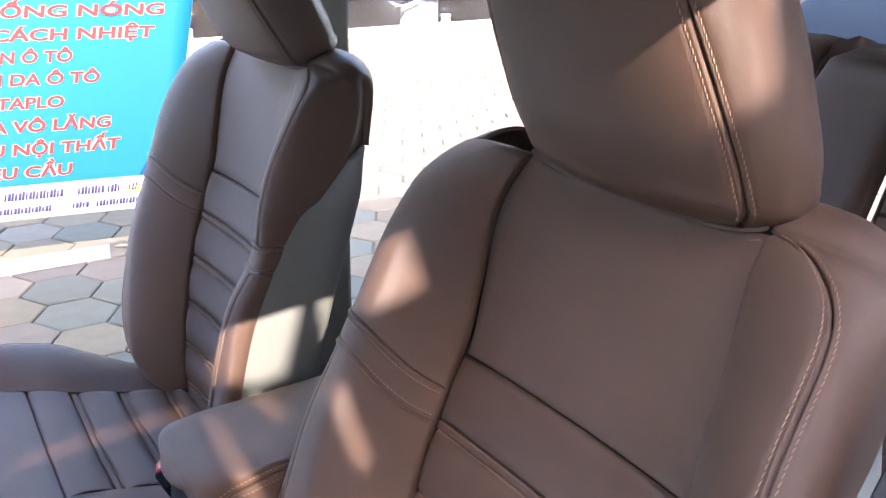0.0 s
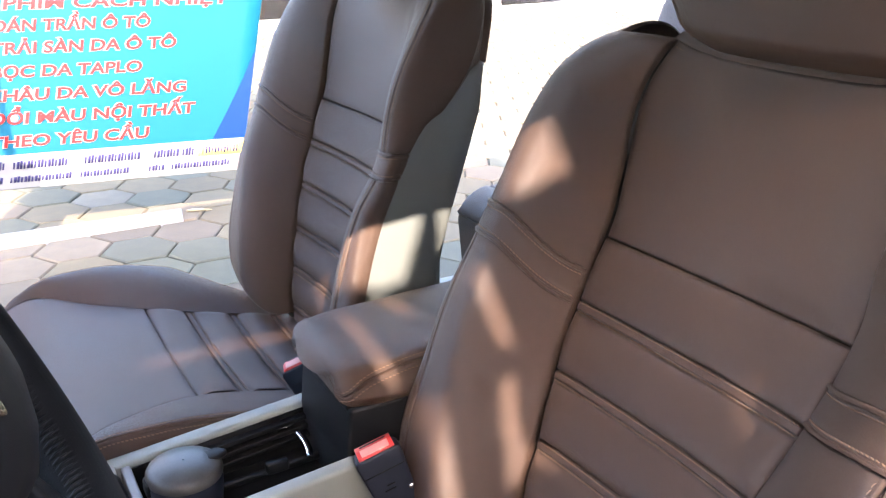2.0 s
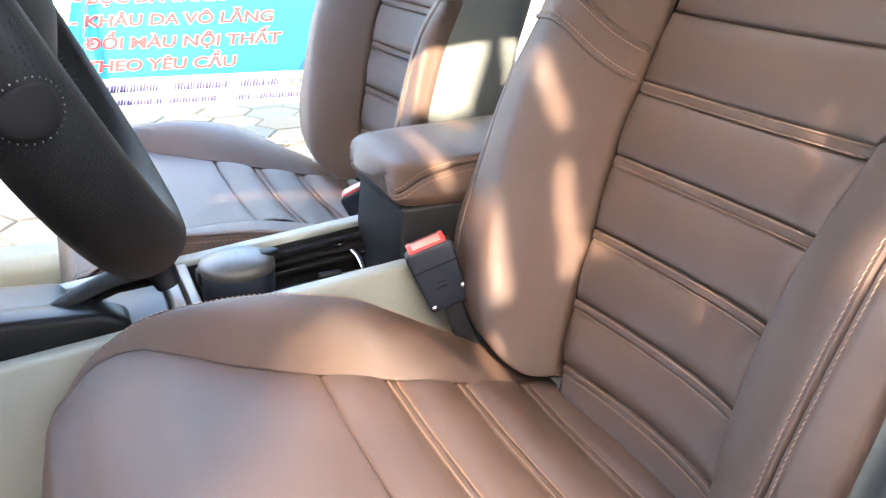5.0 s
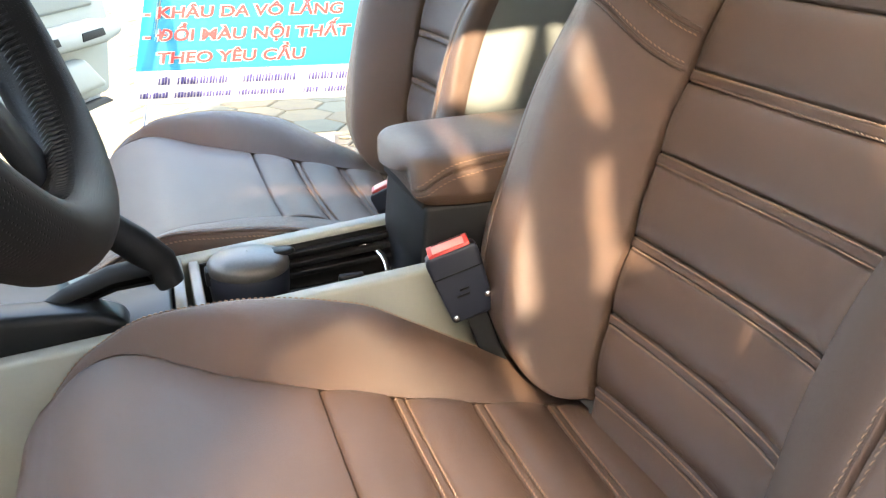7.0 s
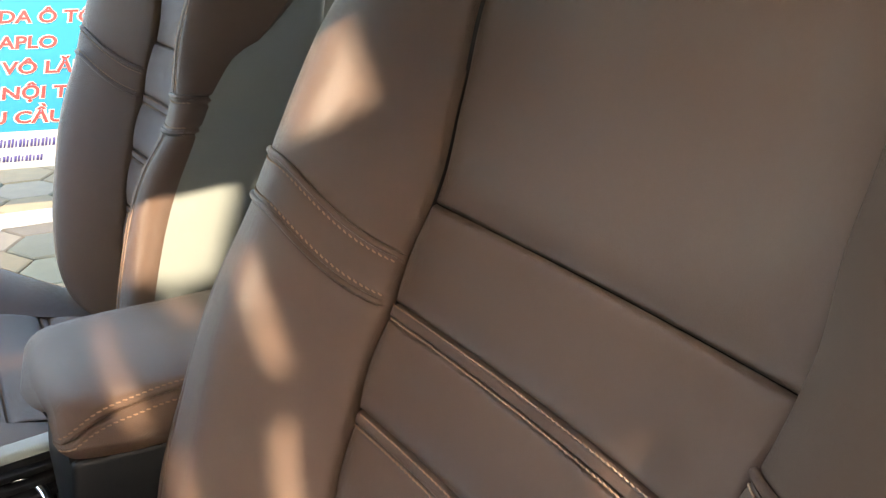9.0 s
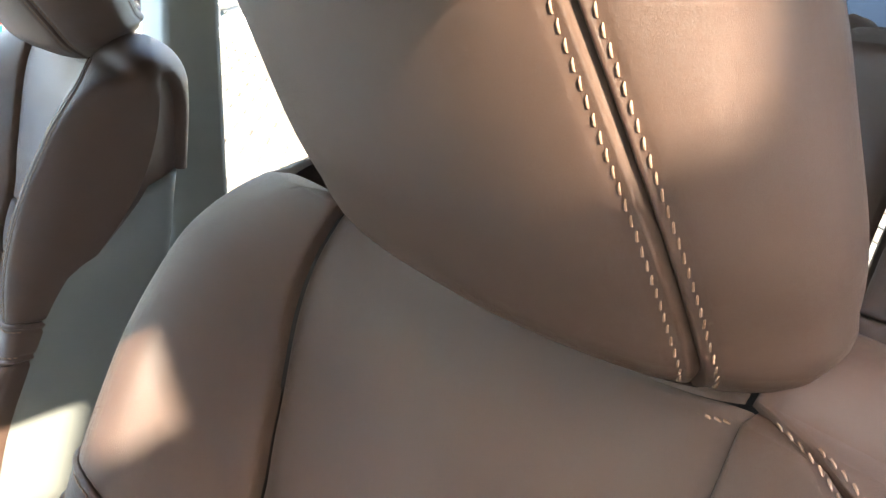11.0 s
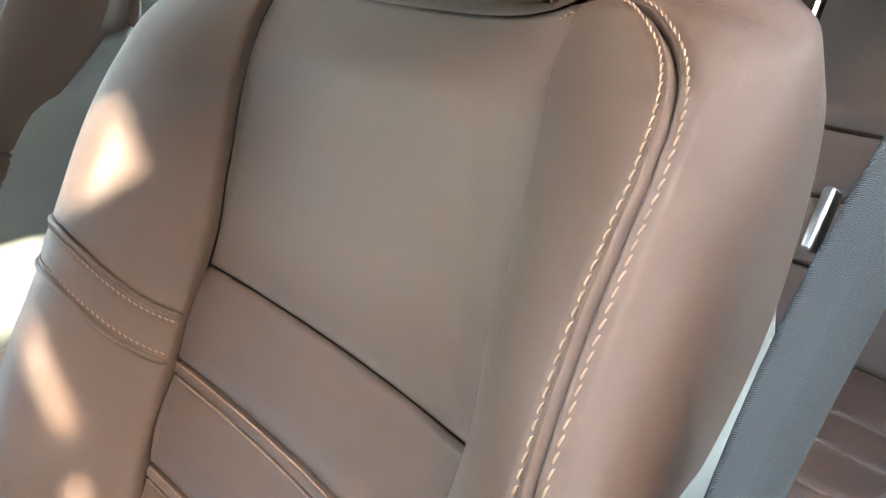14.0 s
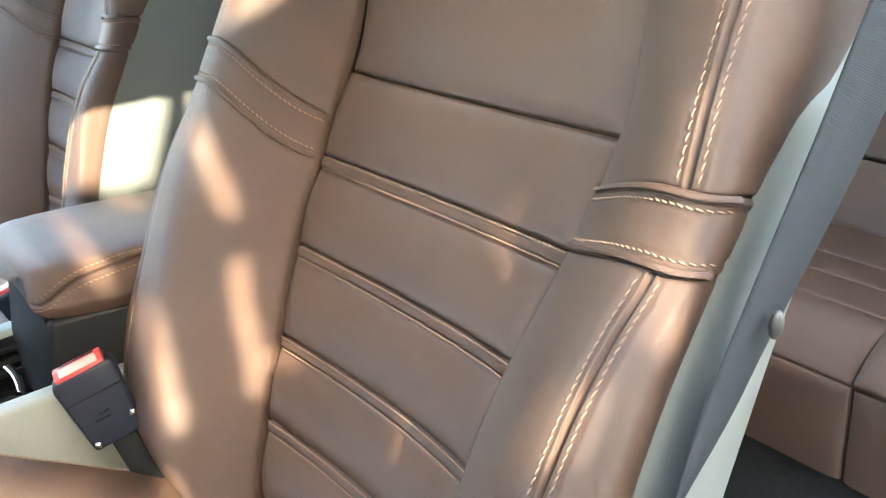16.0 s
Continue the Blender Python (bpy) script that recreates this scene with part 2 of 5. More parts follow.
def stitches(name, paths, parent, size=(0.0046, 0.0011, 0.0009), pitch=0.0066, label=""):
    """Rows of thread stitches along paths of (points, normals)."""
    verts, faces = [], []
    for pts, nrm in paths:
        pts, nrm = np.asarray(pts, float), np.asarray(nrm, float)
        seg = np.linalg.norm(np.diff(pts, axis=0), axis=1)
        cum = np.concatenate([[0], np.cumsum(seg)])
        for d in np.arange(pitch / 2, cum[-1], pitch):
            p = np.array([np.interp(d, cum, pts[:, k]) for k in range(3)])
            q = np.array([np.interp(d + 0.001, cum, pts[:, k]) for k in range(3)])
            nn = np.array([np.interp(d, cum, nrm[:, k]) for k in range(3)])
            t = q - p
            if np.linalg.norm(t) < 1e-7:
                continue
            t /= np.linalg.norm(t)
            nn -= t * (nn @ t)
            nn /= np.linalg.norm(nn) + 1e-9
            s = np.cross(t, nn)
            t = t * 0.975 + s * 0.22
            base = len(verts)
            for e, k in ((-1, 0.55), (-0.6, 1), (0.6, 1), (1, 0.55)):
                for a in range(5):
                    ang = a * 2 * math.pi / 5
                    verts.append(p + t * e * size[0] / 2 + (s * math.cos(ang) * size[1] + nn * math.sin(ang) * size[2]) * k + nn * 0.0003 * (1 if abs(e) < 1 else -1))
            for r in range(3):
                for a in range(5):
                    b = (a + 1) % 5
                    faces.append((base + r * 5 + a, base + r * 5 + b, base + r * 5 + 5 + b, base + r * 5 + 5 + a))
    ob = link_mesh(name, verts, faces, THREAD, parent, label, kind="stuff")
    return ob


# ---- the seats ----
def patch(name, fn, a0, a1, b0, b1, na, nb, mat, parent, edges=(1, 1, 1, 1), depth=0.006, reach=0.016, crease=0.0045, lift=0.0, flip=1, label="", swell=0.0, into=None, dimple=(0, 0, 0, 0)):
    """A padded panel of the surface fn(a, b): its edges roll into the seams where edges (a0, a1, b0, b1) say so.
    dimple: how far from each edge a row of thread pulls the panel in."""
    mid = np.linspace(b0, b1, 25)
    am = ((a0(mid) if callable(a0) else np.full(25, float(a0))) + (a1(mid) if callable(a1) else np.full(25, float(a1)))) / 2
    wide = np.linalg.norm(np.diff(fn(am, mid), axis=0), axis=1).sum()
    bc = np.full(25, (b0 + b1) / 2)
    ends = [float((f(bc) if callable(f) else bc * 0 + f)[0]) for f in (a0, a1)]
    tall = np.linalg.norm(np.diff(fn(np.linspace(*ends, 25), bc), axis=0), axis=1).sum()
    tb = spaced(nb, wide, edges[2:])
    b = b0 + (b1 - b0) * tb
    nb = len(b)
    lo = a0(b) if callable(a0) else np.full(nb, float(a0))
    hi = a1(b) if callable(a1) else np.full(nb, float(a1))
    ta = spaced(na, tall, edges[:2])[:, None]
    na = len(ta)
    aa = lo[None] + (hi - lo)[None] * ta
    bb = np.broadcast_to(b[None], aa.shape)
    p = fn(aa, bb)
    da, db = np.gradient(p, axis=0), np.gradient(p, axis=1)
    nrm = np.cross(da, db) * flip
    nrm /= np.linalg.norm(nrm, axis=2, keepdims=True) + 1e-12
    la = np.concatenate([np.zeros((1, nb)), np.cumsum(np.linalg.norm(np.diff(p, axis=0), axis=2), axis=0)])
    lb = np.concatenate([np.zeros((na, 1)), np.cumsum(np.linalg.norm(np.diff(p, axis=1), axis=2), axis=1)], axis=1)
    drop, way, pull = np.zeros(aa.shape), nrm.copy(), np.zeros(aa.shape)
    for k, (on, d) in enumerate(((edges[0], la), (edges[1], la[-1:] - la), (edges[2], lb), (edges[3], lb[:, -1:] - lb))):
        if on:
            roll = 1 - np.sqrt(1 - np.clip(1 - d / reach, 0, 1) ** 2 * 0.999)
            one = on * (depth * roll + crease * (1 - smooth01(d / 0.0026)))
            if into is not None and k == 2:
                way = np.where((one > drop)[..., None], -np.array(into), way)
            drop = np.maximum(drop, one)
        if dimple[k]:
            pull = np.maximum(pull, 0.0011 * np.exp(-((d - dimple[k]) / 0.0016) ** 2))
    puff = swell * np.sin(np.pi * np.clip(la / np.maximum(la[-1:], 1e-6), 0, 1)) if swell else 0
    p = p + nrm * (lift + puff * np.ones(aa.shape) - pull)[..., None] - way * drop[..., None]
    return grid(name, p, mat, parent, label)


def beside(fn, aa, b0, dist, way):
    """The second parameter of the line that runs dist metres beside the line (aa, b0)."""
    steps = np.linspace(0, 0.8, 41)
    p = np.array([fn(aa, np.full(len(aa), b0 + way * k)) for k in steps])
    run = np.concatenate([np.zeros((1, len(aa))), np.cumsum(np.linalg.norm(np.diff(p, axis=0), axis=2), axis=0)])
    return b0 + way * np.array([np.interp(dist, run[:, i], steps) for i in range(len(aa))])


def row_on(fn, aa, bb, flip, lift):
    """Points and normals along a line (aa, bb) of the surface."""
    e = 1e-3
    p = fn(aa, bb)
    n = np.cross(fn(aa + e, bb) - p, fn(aa, bb + e) - p) * flip
    n /= np.linalg.norm(n, axis=-1, keepdims=True) + 1e-12
    return p + n * lift, n


# the backrest's line from its foot over the top and down behind: x and z by length
FRONT = curve_through([(0.40, 0.318), (0.46, 0.308), (0.53, 0.307), (0.609, 0.320), (0.676, 0.338), (0.747, 0.362), (0.806, 0.388), (0.872, 0.415), (0.95, 0.447), (1.045, 0.484)])
Z_TOP = 1.045
_z = np.linspace(0.40, Z_TOP, 200)
_line = [(float(FRONT(z)), z) for z in _z]
_ang = math.atan2(_line[-1][1] - _line[-3][1], _line[-1][0] - _line[-3][0])
_cx, _cz = _line[-1][0] + 0.042 * math.sin(_ang), _line[-1][1] - 0.042 * math.cos(_ang)
for _k in range(1, 31):
    _a = _ang + math.pi / 2 - math.radians(165) * _k / 30
    _line.append((_cx + 0.042 * math.cos(_a), _cz + 0.042 * math.sin(_a)))
for _k in range(1, 40):
    _line.append((_line[-1][0] - 0.0022, _line[-1][1] - 0.009))
LINE = np.array(_line)
LEN = np.concatenate([[0], np.cumsum(np.linalg.norm(np.diff(LINE, axis=0), axis=1))])
TAN = np.gradient(LINE, axis=0)
TAN /= np.linalg.norm(TAN, axis=1, keepdims=True)


def h_of(z):
    """Length along the backrest's line at a height of its front."""
    return float(np.interp(z, LINE[:200, 1], LEN[:200]))


H_TOP, H_BACK, H_END = LEN[199] + 0.012, LEN[199] + 0.20, LEN[-1]
GROOVE_U = curve_through([(0, 0.126), (h_of(0.55), 0.131), (h_of(0.68), 0.135), (h_of(0.81), 0.147), (h_of(0.88), 0.143), (h_of(0.96), 0.137), (H_TOP, 0.130), (H_END, 0.12)])
RIDGE_P = curve_through([(0, 0.045), (h_of(0.52), 0.064), (h_of(0.60), 0.070), (h_of(0.70), 0.073), (h_of(0.80), 0.074), (h_of(0.88), 0.070), (h_of(0.95), 0.062), (h_of(1.0), 0.047), (H_TOP, 0.024), (H_TOP + 0.12, 0.004), (H_END, 0.0)])
RIDGE_U = curve_through([(0, 0.160), (h_of(0.50), 0.182), (h_of(0.60), 0.195), (h_of(0.70), 0.207), (h_of(0.80), 0.218), (h_of(0.88), 0.222), (h_of(0.95), 0.222), (H_TOP, 0.216), (H_END, 0.21)])
OUTER_U = curve_through([(0, 0.165), (h_of(0.45), 0.200), (h_of(0.50), 0.232), (h_of(0.56), 0.252), (h_of(0.62), 0.261), (h_of(0.72), 0.264), (h_of(0.82), 0.260), (h_of(0.9), 0.260), (h_of(0.96), 0.259), (h_of(1.0), 0.255), (H_TOP, 0.247), (H_TOP + 0.05, 0.230), (H_END, 0.225)])
WRAP_D = curve_through([(0, -0.025), (h_of(0.55), -0.040), (h_of(0.70), -0.042), (h_of(0.80), -0.036), (h_of(0.86), -0.026), (h_of(0.90), -0.008), (h_of(0.94), 0.018), (h_of(0.98), 0.034), (h_of(1.02), 0.037), (H_TOP, 0.034), (H_TOP + 0.06, 0.026), (H_END, 0.01)])


LEAN_IN = curve_through([(0, 0.030), (h_of(0.55), 0.036), (h_of(0.67), 0.038), (h_of(0.74), 0.035), (h_of(0.80), 0.028), (h_of(0.872), 0.013), (h_of(0.92), 0.006), (h_of(0.96), 0.001), (h_of(1.0), 0.001), (h_of(1.035), 0.004), (H_END, 0.006)])
TUCK = curve_through([(0, 0.030), (h_of(0.86), 0.026), (h_of(0.93), 0.024), (h_of(1.0), 0.028), (H_TOP, 0.026), (H_END, 0.022)])


def ridge_u(h, g=None):
    h = np.asarray(h, float)
    g = GROOVE_U(h) if g is None else g
    t = np.clip((h - (H_TOP - 0.075)) / 0.075, 0, 1)
    return g + (RIDGE_U(h) - g) * np.sqrt(np.clip(1 - t ** 2.4, 0, 1)) + 0.001


def backrest(h, v):
    """The backrest's surface with a softly rounded shoulder."""
    h, v = np.broadcast_arrays(np.asarray(h, float), np.asarray(v, float))
    raw = raw_backrest(h, v)
    w = smooth01((np.abs(v) - 2.15) / 0.55) * smooth01((h - h_of(0.88)) / 0.06) * smooth01((H_END - h) / 0.06)
    if not np.any(w > 0):
        return raw
    offs = np.linspace(-0.055, 0.055, 11)
    k = np.cos(offs / 0.055 * 1.4)
    mean = sum(c * raw_backrest(np.clip(h + d, 0, H_END), v) for c, d in zip(k, offs)) / k.sum()
    return raw + (mean - raw) * w[..., None]


def raw_backrest(h, v):
    """The backrest's surface: h along its line, v across (1 the inner groove, 2 the ridge, 3 the cover's edge)."""
    h, v = np.broadcast_arrays(np.asarray(h, float), np.asarray(v, float))
    x, z = np.interp(h, LEN, LINE[:, 0]), np.interp(h, LEN, LINE[:, 1])
    tx, tz = np.interp(h, LEN, TAN[:, 0]), np.interp(h, LEN, TAN[:, 1])
    a = np.abs(v)
    P, ou = RIDGE_P(h) - np.where(v < 0, 0.012, 0.003) * np.exp(-((h - h_of(0.835)) / 0.045) ** 2), OUTER_U(h)
    D = WRAP_D(h) + np.where(v < 0, 0.004, 0.0) * smooth01((h - h_of(0.92)) / 0.18)
    t1, t2 = np.clip(a - 1, 0, 1), np.clip(a - 2, 0, 1)
    g = GROOVE_U(h) - np.where(v < 0, LEAN_IN(h), -0.017 * np.exp(-((h - h_of(1.0)) / 0.06) ** 2))
    ru = ridge_u(h, g)
    u = np.where(a <= 1, a * g, np.where(a <= 2, g + t1 * (ru - g), ru + (ou - ru) * (1 - (1 - t2) ** 2.2)))
    near = np.clip((ru - g) / np.maximum(RIDGE_U(h) - g, 0.02), 0, 1)
    swell = 0.5 * smooth01((H_TOP + 0.01 - h) / 0.07)
    lip = np.where(v < 0, 0.010, 0.004) * smooth01((h - h_of(0.885)) / 0.05) * smooth01((H_TOP + 0.01 - h) / 0.05)
    p1 = P * near * (1 - (1 - t1) ** 1.7) + lip * (1 - t1) ** 2
    p = np.where(a <= 1, -0.010 * (1 - a * a) * np.clip((H_TOP + 0.02 - h) / 0.1, 0, 1) + lip * a ** 4, np.where(a <= 2, p1, P * near + swell * P * (1 - near) * np.sin(np.pi / 2 * np.clip(t2 * 1.8, 0, 1)) - (P * (near + swell * (1 - near)) + D) * t2 ** 1.9))
    u = u - np.where(v < 0, t2, 0) * TUCK(h)
    # the top sinks away under the headrest
    sunk = np.where(a <= 1, (1 - a ** 4), 0) * smooth01((h - h_of(1.0)) / 0.06) * smooth01((H_END - h) / 0.1)
    x, z = x + 0.004 * sunk, z - 0.013 * sunk
    u = u + 0.012 * np.where(v > 0, smooth01((a - 2) / 0.6), 0) * smooth01((H_TOP - 0.1 - h) / 0.2)
    u = u + np.where(v > 0, smooth01((a - 2) / 0.6), 0) * (0.010 * np.exp(-((h - h_of(1.0)) / 0.07) ** 2) + 0.019 * np.exp(-((h - h_of(0.61)) / 0.07) ** 2) - 0.022 * smooth01((h_of(0.53) - h) / 0.10))
    # the inner bolster's foot is rounded off above the cushion
    foot = np.where(v > 0, np.sqrt(np.clip(1 - np.clip((h_of(0.585) - h) / (h_of(0.585) - h_of(0.520)), 0, 1) ** 2, 0.0, 1)), 1.0)
    u = np.where(a > 1, g + (u - g) * foot, u)
    p = np.where(a > 1, p * foot ** 0.6, p)
    return np.stack([x - tz * p, np.sign(v) * u + 0.012 * smooth01((h - h_of(0.84)) / 0.2), z + tx * p], axis=-1)


def build_seat(at, label):
    seat = thing("car_seat", at, label, "car seat", "front seats")
    back = thing("backrest", (0, 0, 0), "", "")
    back.parent = seat
    H = h_of
    ribs = [H(z) for z in (0.872, 0.805, 0.739, 0.670, 0.601, 0.532, 0.463)] + [0.012]
    gap = 0.0052  # half the flat strip between two rows of thread
    patch("upper_panel", backrest, ribs[0], H_TOP, -1, 1, 60, 60, LEATHER, back, edges=(1, 0.2, 1, 1), depth=0.009, reach=0.034, crease=0.003)
    for i in range(len(ribs) - 1):
        lo, hi = ribs[i + 1] + (gap if i < len(ribs) - 2 else 0), ribs[i] - (gap if i else 0)
        patch("padded_rib", backrest, lo, hi, -1, 1, 26, 60, LEATHER, back, edges=(1, 1, 1.3, 1.3), depth=0.0062, reach=0.020, swell=0.003, crease=0.0022)
    rows = []
    vv = np.linspace(-0.975, 0.975, 90)
    for h in ribs[1:-1]:
        patch("stitched_strip", backrest, h - gap, h + gap, -1, 1, 8, 40, LEATHER, back, edges=(1, 1, 2, 2), depth=0.0018, reach=0.0042, crease=0.0040, lift=-0.0026)
        for d in (-gap, gap):
            rows.append(row_on(backrest, np.full(90, h + d * 0.82), vv, 1, -0.0021))
    rows.append(row_on(backrest, np.full(90, H_TOP - 0.006), vv, 1, -0.002))
    stitches("rib_stitching", rows, back, size=(0.0031, 0.0006, 0.0006), pitch=0.0044, label="rows of tan thread")
    # black sheets under the cover put the seams' shade into colour
    patch("seam_shade", backrest, 0.0, H(0.96), -2.1, 2.1, 70, 70, RUBBER, back, edges=(0, 0, 0, 0), lift=-0.018)
    patch("top_shade", backrest, H(0.95), H_END, -1.02, 1.02, 50, 40, RUBBER, back, edges=(0, 0, 0, 0), lift=-0.008)
    patch("top_panel", backrest, H_TOP, H_END, -1, 1, 44, 40, LEATHER, back, edges=(0.3, 0, 0.3, 0.3), depth=0.002, reach=0.008, crease=0.001)
    for s in (1, -1):
        inner = lambda b, z: H(z) + (0.007 + 0.009 * smooth01(np.abs(b) - 1) + 0.006 * smooth01(np.abs(b) - 2) if b.flat[0] < 0 else 0.030 * smooth01(np.abs(b) - 1))
        band_lo, band_hi = (lambda b: inner(b, 0.806)), (lambda b: inner(b, 0.838))
        kw = dict(flip=s, depth=0.0026, reach=0.0065, crease=0.0026)
        vr = 2.38 if s > 0 else 2.0  # where the ridge's seam runs
        row = 0.0054  # from the ridge's seam to its thread
        foot = H(0.5215) if s > 0 else 0.012
        patch("bolster_lower_inner", backrest, foot, band_lo, s * 1, s * vr, 90, 34, LEATHER, back, into=(0.72, 0.42 * s, -0.30), edges=(1, 0.4, 2.2, 1), dimple=(0, 0, 0, row), **kw)
        patch("bolster_lower_outer", backrest, foot, band_lo, s * vr, s * 3, 90, 34, LEATHER, back, edges=(0, 0.4, 1, 0.4), dimple=(0, 0, row, 0), **kw)
        patch("bolster_band", backrest, band_lo, band_hi, s * 1, s * 3, 14, 60, LEATHER, back, into=(0.72, 0.42 * s, -0.30), edges=(0.3, 0.3, 2.2, 1.0), dimple=(0.0058, 0.0058, 0, 0), lift=0.0008, **kw)
        patch("bolster_upper_inner", backrest, band_hi, H_TOP, s * 1, s * vr, 70, 34, LEATHER, back, into=(0.72, 0.42 * s, -0.30), edges=(0.4, 0, 1.8, 1), dimple=(0, 0, 0, row), **kw)
        patch("bolster_upper_outer", backrest, band_hi, H_BACK, s * vr, s * 3, 130, 40, LEATHER, back, edges=(0.4, 0, 0.8, 0.0), dimple=(0, 0, row if s < 0 else 0, 0), **kw)
        rows = []
        b = np.linspace(1.03, 2.75 if s > 0 else 2.6, 120) * s
        for f, d in ((band_lo, 0.0058), (band_hi, -0.0058)):
            rows.append(row_on(backrest, f(b) + d, b, 1, 0.0002))
            cord, up = row_on(backrest, f(b) + d * 0.16, b, 1, 0.0004)
            grid("piping", tube([tuple(q) for q in cord], 0.0023, 10), LEATHER, back, "thin leather piping")
        stitches("band_stitching", rows, back, size=(0.0031, 0.0006, 0.0006), pitch=0.0044)
        rows = []
        for h0, h1 in ((foot + 0.008, float(band_lo(np.array([2.0 * s]))[0]) - 0.004), (float(band_hi(np.array([2.0 * s]))[0]) + 0.004, H_TOP - 0.0015)):
            if s > 0 and h0 > 0.1:
                continue
            h = h0 + (h1 - h0) * np.sin(np.linspace(0, math.pi / 2, 160))
            for way in (-1, 1):
                rows.append(row_on(backrest, h, beside(backrest, h, s * vr, row, s * way), 1, 0.0))
        stitches("ridge_stitching", rows, back, size=(0.0040, 0.00045, 0.00045), pitch=0.0051)
    # the cover's side below the shoulder
    mid = LEN[199] + 0.062
    for s in (1, -1):
        side = []
        for q in np.linspace(0, mid - H(0.91), 40):
            f, r = backrest(np.array(mid - q), np.array(s * 3.0)), backrest(np.array(min(mid + q, H_BACK)), np.array(s * 3.0))
            side.append([f + (r - f) * k / 8 for k in range(9)])
        grid("side_panel", np.array(side), LEATHER, back)
    # hard shell behind the cover
    n, m = 60, 40
    fr = np.linspace(0.42, 0.955, n)
    shell = []
    for z in fr:
        hh = h_of(z)
        ends = [backrest(np.array(hh), np.array(v)) for v in (-2.86, 2.86)]
        ring = []
        xb = float(FRONT(z)) + 0.078
        for k in range(m):
            t = k / (m - 1) * 2 - 1
            a = abs(t)
            e = ends[0 if t < 0 else 1]
            uo, x0 = abs(e[1]) - 0.001 - 0.016 * float(smooth01((z - 0.89) / 0.065)), e[0] + 0.001 + 0.02 * float(smooth01((z - 0.87) / 0.085))
            if t > 0:  # tucked in behind the inner bolster's foot
                tuck = float(smooth01((0.58 - z) / 0.05))
                uo, x0 = uo - 0.035 * tuck, x0 + 0.03 * tuck
            if a > 0.55:
                q = (1 - a) / 0.45
                x = x0 + (xb - x0) * math.sin(q * math.pi / 2)
                u = uo - 0.04 * (1 - math.cos(q * math.pi / 2)) ** 1.6
            else:
                x = xb + 0.012 * (1 - (a / 0.55) ** 2)
                u = (uo - 0.04) * a / 0.55
            ring.append((x, math.copysign(u, t), e[2] if a > 0.98 else z + (e[2] - z) * max(0, (a - 0.55) / 0.45)))
        shell.append(ring)
    shell.append([(x * 0.6 + (float(FRONT(0.94)) + 0.05) * 0.4, u * 0.6, z - 0.01) for x, u, z in shell[-1]])
    grid("back_shell", np.array(shell), SHELL, back, "grey plastic back shell")
    build_headrest(seat)
    build_cushion(seat)
    return seat


